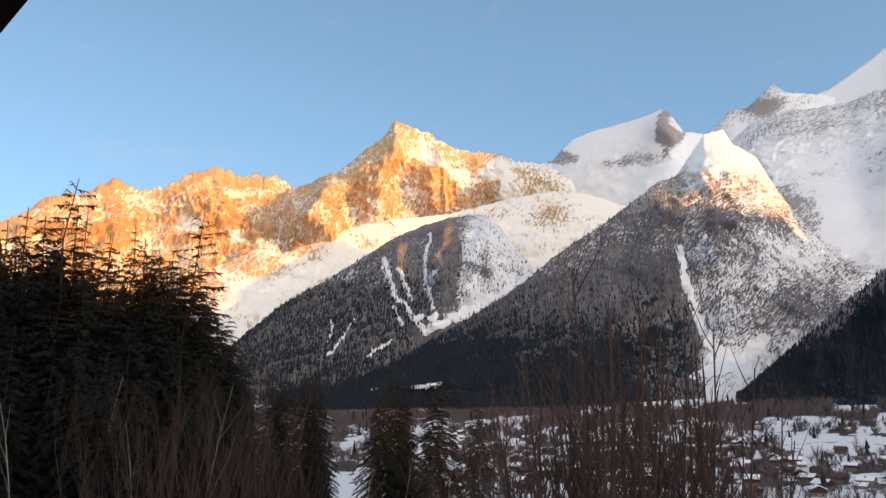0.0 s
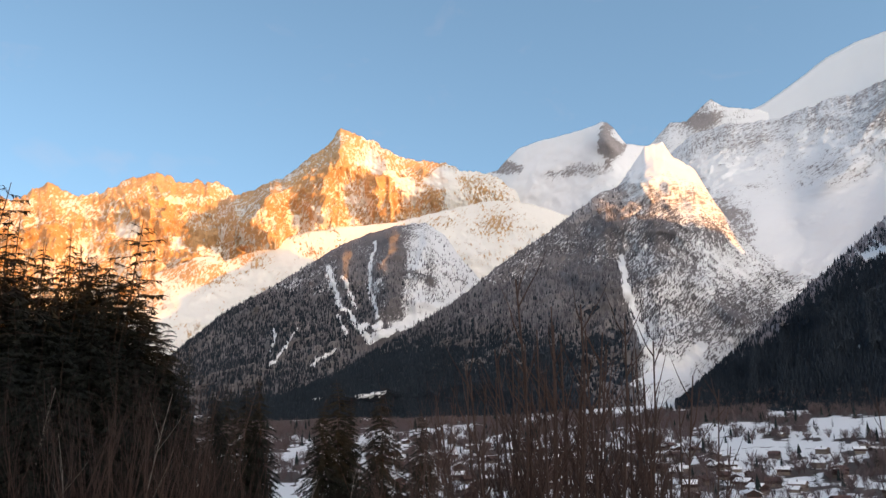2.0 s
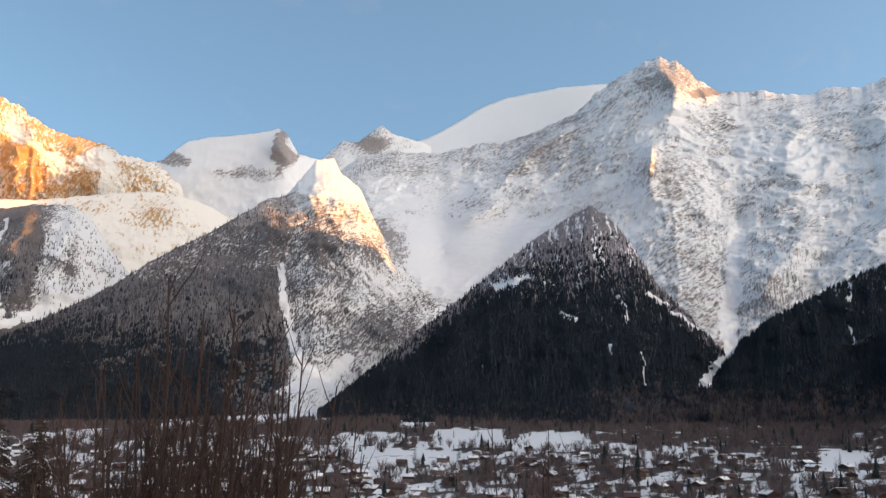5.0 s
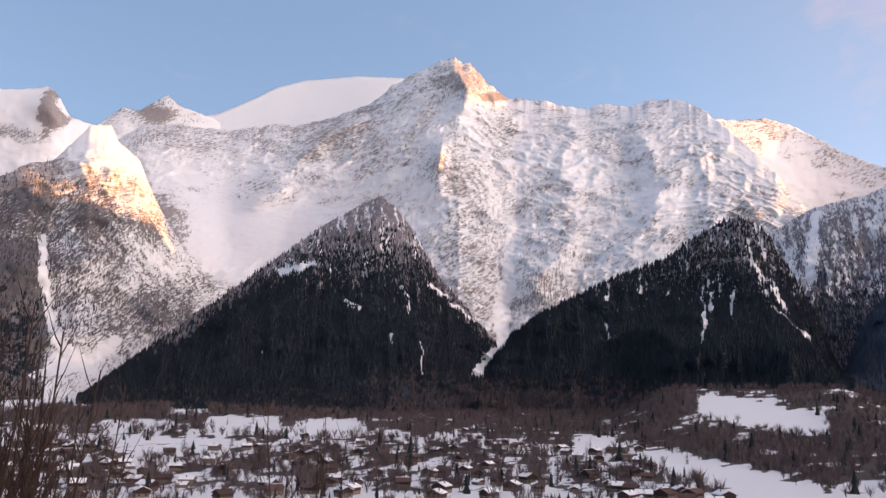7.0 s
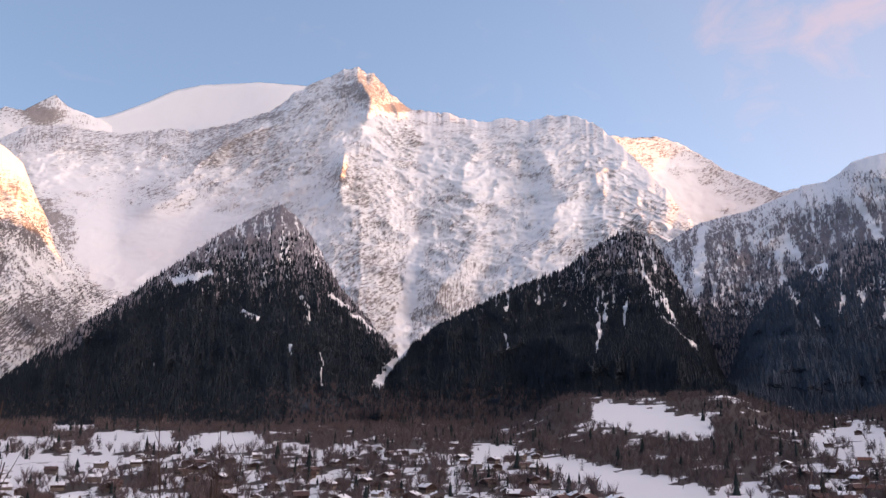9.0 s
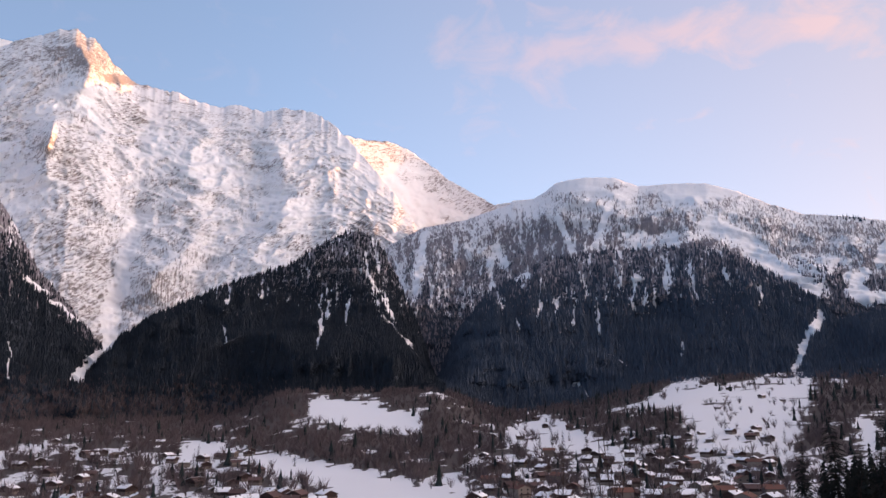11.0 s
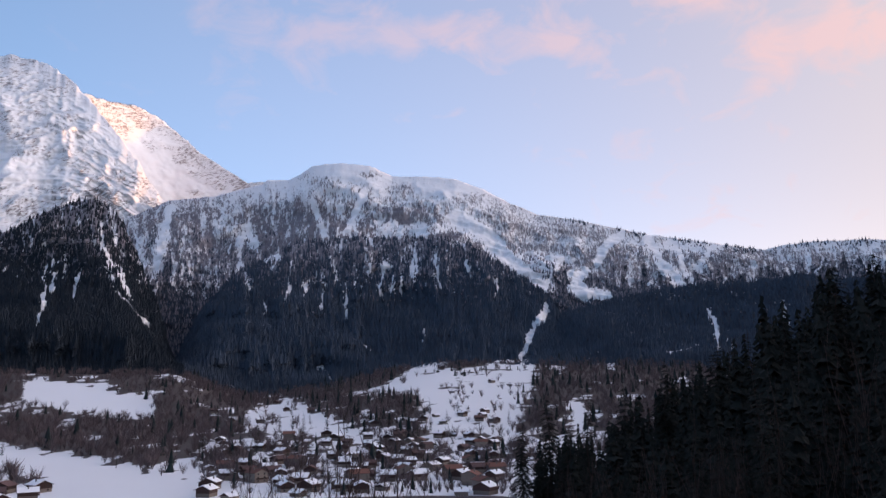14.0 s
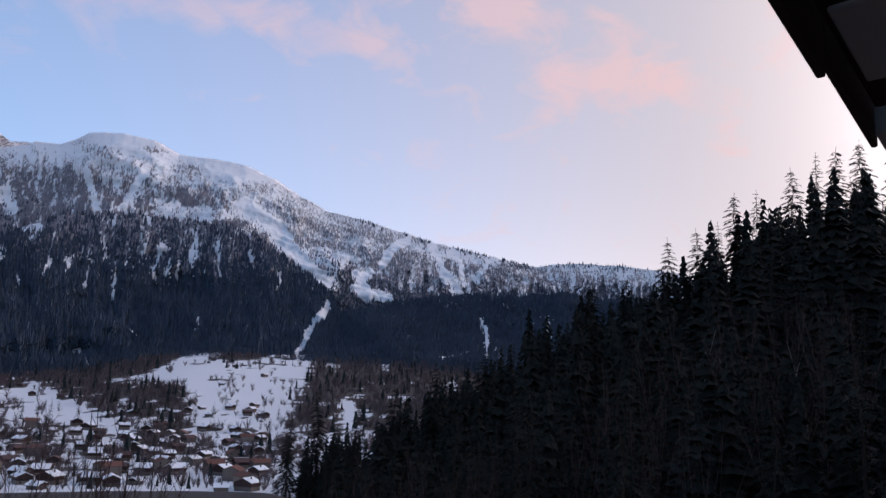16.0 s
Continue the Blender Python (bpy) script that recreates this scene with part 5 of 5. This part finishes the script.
# ---- houses ----
PLASTER = speckle("cream_plaster", (0.08, 0.062, 0.052), (0.25, 0.21, 0.18), 0.8, per="object")
TIMBER = speckle("dark_timber", (0.022, 0.0135, 0.012), (0.08, 0.046, 0.04), 1.2, per="object")
SHINGLE = speckle("brown_roof", (0.055, 0.034, 0.032), (0.14, 0.083, 0.075), 1.5, per="object")
RUST = speckle("rust_red_roof", (0.11, 0.05, 0.04), (0.20, 0.095, 0.07), 1.5, per="object")
ROOFSNOW = speckle("roof_snow", (0.82, 0.82, 0.84), (0.9, 0.9, 0.9), 0.5, per="object", strength=0.1)
PANE, _nt, _b = material("window_pane", 0.08, 0.6)
_b.inputs["Base Color"].default_value = (0.03, 0.035, 0.04, 1)
PALE = speckle("pale_paint", (0.3, 0.29, 0.28), (0.42, 0.4, 0.38), 3.0, per="object")
CONCRETE = speckle("grey_concrete", (0.2, 0.2, 0.2), (0.34, 0.33, 0.32), 2.0, per="object")


def box(bm, x0, y0, z0, x1, y1, z1, m=None):
    v = [bm.verts.new((m @ Vector(p)) if m else p) for p in ((x0, y0, z0), (x1, y0, z0), (x1, y1, z0), (x0, y1, z0), (x0, y0, z1), (x1, y0, z1), (x1, y1, z1), (x0, y1, z1))]
    for f in ((3, 2, 1, 0), (4, 5, 6, 7), (0, 1, 5, 4), (1, 2, 6, 5), (2, 3, 7, 6), (3, 0, 4, 7)):
        bm.faces.new([v[k] for k in f])


def boxed(name, dims, mat, parent, label=""):
    bm = bmesh.new()
    box(bm, *dims)
    return part(name, bm, mat, parent, label)


def slab_roof(w, l, eave, rise, over, lift, thick, half=0):
    """Two sloping slabs meeting at a ridge along y."""
    bm = bmesh.new()
    k = rise / (w / 2)
    prof = [(-(w / 2 + over), eave - over * k), (0, eave + rise), (w / 2 + over, eave - over * k)][half:]
    ring = [(x, z + lift) for x, z in prof] + [(x, z + lift + thick) for x, z in reversed(prof)]
    a = [bm.verts.new((x, -l / 2 - over, z)) for x, z in ring]
    b = [bm.verts.new((x, l / 2 + over, z)) for x, z in ring]
    n = len(prof)
    for i in range(n - 1):
        q = (i, i + 1, 2 * n - 2 - i, 2 * n - 1 - i)
        bm.faces.new([a[j] for j in q])
        bm.faces.new([b[j] for j in reversed(q)])
    for i in range(2 * n):
        bm.faces.new((a[i], b[i], b[(i + 1) % (2 * n)], a[(i + 1) % (2 * n)]))
    return bm


def chalet(label, w, l, storeys, rise, snow, upper, roof_mat, rnd, half=0):
    """Alpine house; its gable looks along +y."""
    root = thing("house", label, "house", "houses in the valley")
    low, top = 2.7, 2.7 * storeys
    boxed("base_wall", (-w / 2, -l / 2, -2.0, w / 2, l / 2, low), PLASTER, root, "cream plastered ground floor")
    bm = bmesh.new()
    e = 0.06
    pts = [(-w / 2 - e, low), (w / 2 + e, low), (w / 2 + e, top), (0, top + rise), (-w / 2 - e, top)]
    a = [bm.verts.new((x, -l / 2 - e, z)) for x, z in pts]
    b = [bm.verts.new((x, l / 2 + e, z)) for x, z in pts]
    bm.faces.new(a)
    bm.faces.new(list(reversed(b)))
    for i in range(5):
        bm.faces.new((a[i], b[i], b[(i + 1) % 5], a[(i + 1) % 5]))
    part("upper_wall", bm, upper, root)
    part("roof", slab_roof(w, l, top, rise, 1.1, 0.02, 0.22), roof_mat, root)
    if snow:
        part("roof_snow", slab_roof(w, l, top, rise, 0.6 if half else 0.95, 0.26, snow, half), ROOFSNOW, root, "thick white snow")
    boxed("chimney", (w * 0.18, -0.4, top + rise * 0.3, w * 0.18 + 0.8, 0.4, top + rise + 1.0), PLASTER, root)
    balcony = boxed("balcony", (-w / 2 + 0.3, l / 2, low + 0.05, w / 2 - 0.3, l / 2 + 1.2, low + 0.2), TIMBER, root)
    boxed("railing", (-w / 2 + 0.3, l / 2 + 1.12, low + 0.2, w / 2 - 0.3, l / 2 + 1.2, low + 1.15), TIMBER, balcony)
    for floor in range(storeys):
        for k in range(2):
            x = (k - 0.5) * w * 0.5
            z = floor * 2.7 + 0.9
            win = boxed("window", (x - 0.65, l / 2 + 0.02, z, x + 0.65, l / 2 + 0.13, z + 1.35), TIMBER, root)
            boxed("pane", (x - 0.52, l / 2 + 0.1, z + 0.12, x + 0.52, l / 2 + 0.16, z + 1.23), PANE, win)
    return root


def village():
    rnd = random.Random(31)
    kinds = [chalet("timber chalet with snow-laden roof", 10, 12, 2, 2.3, 0.4, TIMBER, SHINGLE, rnd),
             chalet("wide timber chalet with snow on one roof slope", 13, 12, 2, 2.8, 0.4, TIMBER, SHINGLE, rnd, 1),
             chalet("plastered house with half-snowy brown roof", 11, 13, 2, 2.4, 0.3, PLASTER, SHINGLE, rnd, 1),
             chalet("timber chalet with bare brown roof", 11, 11, 2, 2.4, 0, TIMBER, SHINGLE, rnd),
             chalet("small timber house under roof snow", 8, 9, 1, 1.9, 0.4, TIMBER, SHINGLE, rnd),
             chalet("apartment house with rust-red roof", 12, 14, 3, 2.6, 0, PLASTER, RUST, rnd),
             chalet("long apartment house with snowy roof", 13, 20, 3, 2.6, 0.4, PLASTER, SHINGLE, rnd)]
    used, spots = set(), []
    zones = [(-3, 58, -6.3, -2.4, 175, (0, 0, 1, 1, 2, 3, 3, 4)), (56, 66, -6.4, -3.2, 18, (0, 0, 1, 1, 2, 3, 3, 4)), (22, 60, -2.6, -1.4, 12, (0, 3, 4)), (73, 93, -6.7, -2.6, 115, (0, 0, 0, 1, 1, 2, 4, 4, 5, 3)), (84, 93, -2.2, -0.9, 11, (0, 1, 4)),
             (72, 82, -1.8, -0.2, 8, (0, 3, 4)), (88, 96, 0.0, 3.0, 7, (0, 4)), (-14, 6, -4.5, -1.6, 12, (0, 1, 4, 3))]
    for a0, a1, e0, e1, n, mixed in zones:
        made = tries = 0
        while made < n and tries < n * 12:
            tries += 1
            az, el = rnd.uniform(a0, a1), e0 + (e1 - e0) * rnd.random() ** 0.8
            if 58.5 < az < 73 and el > -3.9 - 0.25 * (az - 58.5) or 65 < az < 73:
                continue
            r = on_ground(az, el)
            if r is None:
                continue
            if any(math.hypot((az - a) / 5.0, (el - e) / 0.55) < 0.9 for a, e in CLEAR_SNOW):
                continue
            p = spot(az, r)
            if any((p[0] - q[0]) ** 2 + (p[1] - q[1]) ** 2 < 9.4 ** 2 for q in spots):
                continue
            spots.append(p)
            k = rnd.choice(mixed)
            turn = -az + 180 + rnd.choice((0, 0, 35, -40, 90, 90, 65, -70, 150)) + rnd.uniform(-15, 15)
            m = pose(p[0], p[1], p[2] + 0.3, 0, 0, turn)
            if k in used:
                copy_thing(kinds[k], m)
            else:
                kinds[k].scale = (0.6, 0.6, 0.6)
                kinds[k].matrix_basis = m @ Matrix.Scale(0.6, 4)
                used.add(k)
            made += 1
    return spots


CLEAR_SNOW = [(31, -1.6), (38.5, -1.7), (26.5, -2.3), (52.5, -3.9)]
HOUSES = village()


def valley_trees():
    """Single trees between the houses."""
    rnd = random.Random(8)
    fir = conifer("dark conifer between the chalets", 14, 2.8, 14, 16, 0.5, 0.05, group="conifers in the valley")
    first = True
    made = 0
    while made < 130:
        az, el = rnd.choice((rnd.uniform(6, 62), rnd.uniform(72, 94))), rnd.uniform(-5.6, -1.0)
        r = on_ground(az, el)
        if r is None:
            continue
        p = spot(az, r)
        if any((p[0] - q[0]) ** 2 + (p[1] - q[1]) ** 2 < 8.5 ** 2 for q in HOUSES):
            continue
        size = rnd.uniform(0.55, 1.3)
        if first:
            set_down(fir, az, r, 0, size)
            first = False
        else:
            put_copy(fir, az, r, rnd.uniform(0, 360), size)
        made += 1
    rng = np.random.default_rng(3)
    n = 4000
    az = np.where(rng.uniform(0, 1, n) < 0.62, rng.uniform(4, 60, n), rng.uniform(72, 96, n))
    el = rng.uniform(-6.6, -1.0, n)
    keep = fbm(az / 1.5, el * 2, 0, 3, 4) > 0.45
    for poly in FIELDS:
        keep &= ~inside(az, el, poly)
    pts = []
    for a, e in zip(az[keep], el[keep]):
        r = on_ground(a, e)
        if r:
            p = spot(a, r)
            if all((p[0] - q[0]) ** 2 + (p[1] - q[1]) ** 2 > 6.5 ** 2 for q in HOUSES):
                pts.append(p)
    pts = np.array(pts)
    low = rng.uniform(0, 1, len(pts)) < 0.2
    plant("garden_trees", "leafless brown garden trees between the houses", pts[~low], "bare", BARE_FAR, 4, 9, 15)
    plant("garden_conifers", "small dark conifers and hedges between the houses", pts[low], "fir", CONIFER, 3, 8, 16)


valley_trees()


# ---- the chalet of the balcony ----
def own_chalet():
    """Roof and wall of the house the eye stands at; local x runs along its front, y outwards."""
    root = thing("chalet", "dark timber chalet roof over the balcony", "house")
    q, k, h0 = 1.5, 0.34, 3.33
    xr, xl = 5.13, -9.0

    def z_at(x):
        return h0 - k * x

    def sloped(name, x0, x1, y0, y1, d0, d1, mat, label=""):
        bm = bmesh.new()
        vs = [bm.verts.new((x, y, z_at(x) + d)) for x, y, d in ((x0, y0, d0), (x1, y0, d0), (x1, y1, d0), (x0, y1, d0), (x0, y0, d1), (x1, y0, d1), (x1, y1, d1), (x0, y1, d1))]
        for f in ((3, 2, 1, 0), (4, 5, 6, 7), (0, 1, 5, 4), (1, 2, 6, 5), (2, 3, 7, 6), (3, 0, 4, 7)):
            bm.faces.new([vs[i] for i in f])
        bmesh.ops.bevel(bm, geom=bm.edges[:], offset=0.008, segments=1, affect="EDGES")
        return part(name, bm, mat, root, label)

    sloped("fascia", xl, 4.3, q - 0.05, q, -0.07, 0.42, TIMBER, "dark stained verge board")
    sloped("fascia", 4.3, xr, q - 0.05, q - 0.01, 0.03, 0.38, TIMBER, "dark stained verge board")
    sloped("roof_deck", xl, xr - 0.05, -8.0, q - 0.06, 0.26, 0.36, TIMBER)
    for i in range(16):
        y1 = q - 0.07 - i * 0.19
        sloped("soffit_board", xl, xr - 0.08, y1 - 0.18, y1, 0.225, 0.255, TIMBER)
    sloped("soffit_panel", 4.15, 4.75, 0.2, 1.38, 0.18, 0.215, PALE, "pale painted soffit panel")
    for x in (1.2, -2.6):
        sloped("purlin", x - 0.1, x + 0.1, -1.6, q - 0.12, 0.0, 0.2, TIMBER)
    sloped("gutter", xr - 0.09, xr + 0.1, -8.0, q - 0.06, 0.06, 0.33, CONCRETE, "grey metal gutter")
    boxed("wall", (-8.0, -8.0, -7.0, 4.3, -1.6, 1.7), PLASTER, root)
    boxed("balcony", (-8.0, -1.6, -1.75, 4.3, -0.25, -1.6), TIMBER, root)
    root.matrix_basis = pose(0, 0, EYE, 0, 0, -60)
    # slanting brace from the far side of the balcony up to the roof
    lo, hi = (Vector(polar(a, 3.2 * math.cos(radians(e)), 3.2 * math.sin(radians(e))).tolist()) for a, e in ((-30.87, 23.07), (-29.43, 25.43)))
    run = (hi - lo).normalized()
    deep = ((lo + hi) / 2).normalized()
    side = run.cross(deep).normalized()
    side = side if side.dot(Vector((-0.5, -0.86, 0))) > 0 else -side
    lo, hi = lo - run * 0.9, hi + run * 3.6
    bm = bmesh.new()
    vs = [bm.verts.new(pose(0, 0, 0, 0, 0, 60) @ p) for p in (lo, lo + side * 0.16, lo + side * 0.16 + deep * 0.16, lo + deep * 0.16, hi, hi + side * 0.16, hi + side * 0.16 + deep * 0.16, hi + deep * 0.16)]
    for f in ((3, 2, 1, 0), (4, 5, 6, 7), (0, 1, 5, 4), (1, 2, 6, 5), (2, 3, 7, 6), (3, 0, 4, 7)):
        bm.faces.new([vs[k] for k in f])
    part("roof_brace", bm, TIMBER, root)
    return root


own_chalet()


def utility_pole(az, r):
    root = thing("utility_pole", "slender wooden utility pole in the snow", "pole")
    bm = bmesh.new()
    tube(bm, [(0, 0, -0.5), (0, 0, 5), (0, 0, 10)], [0.16, 0.14, 0.11], 8)
    part("pole", bm, BARK, root)
    boxed("crossarm", (-0.8, -0.06, 9.3, 0.8, 0.06, 9.42), BARK, root)
    return set_down(root, az, r, 20)


utility_pole(67.4, 520)
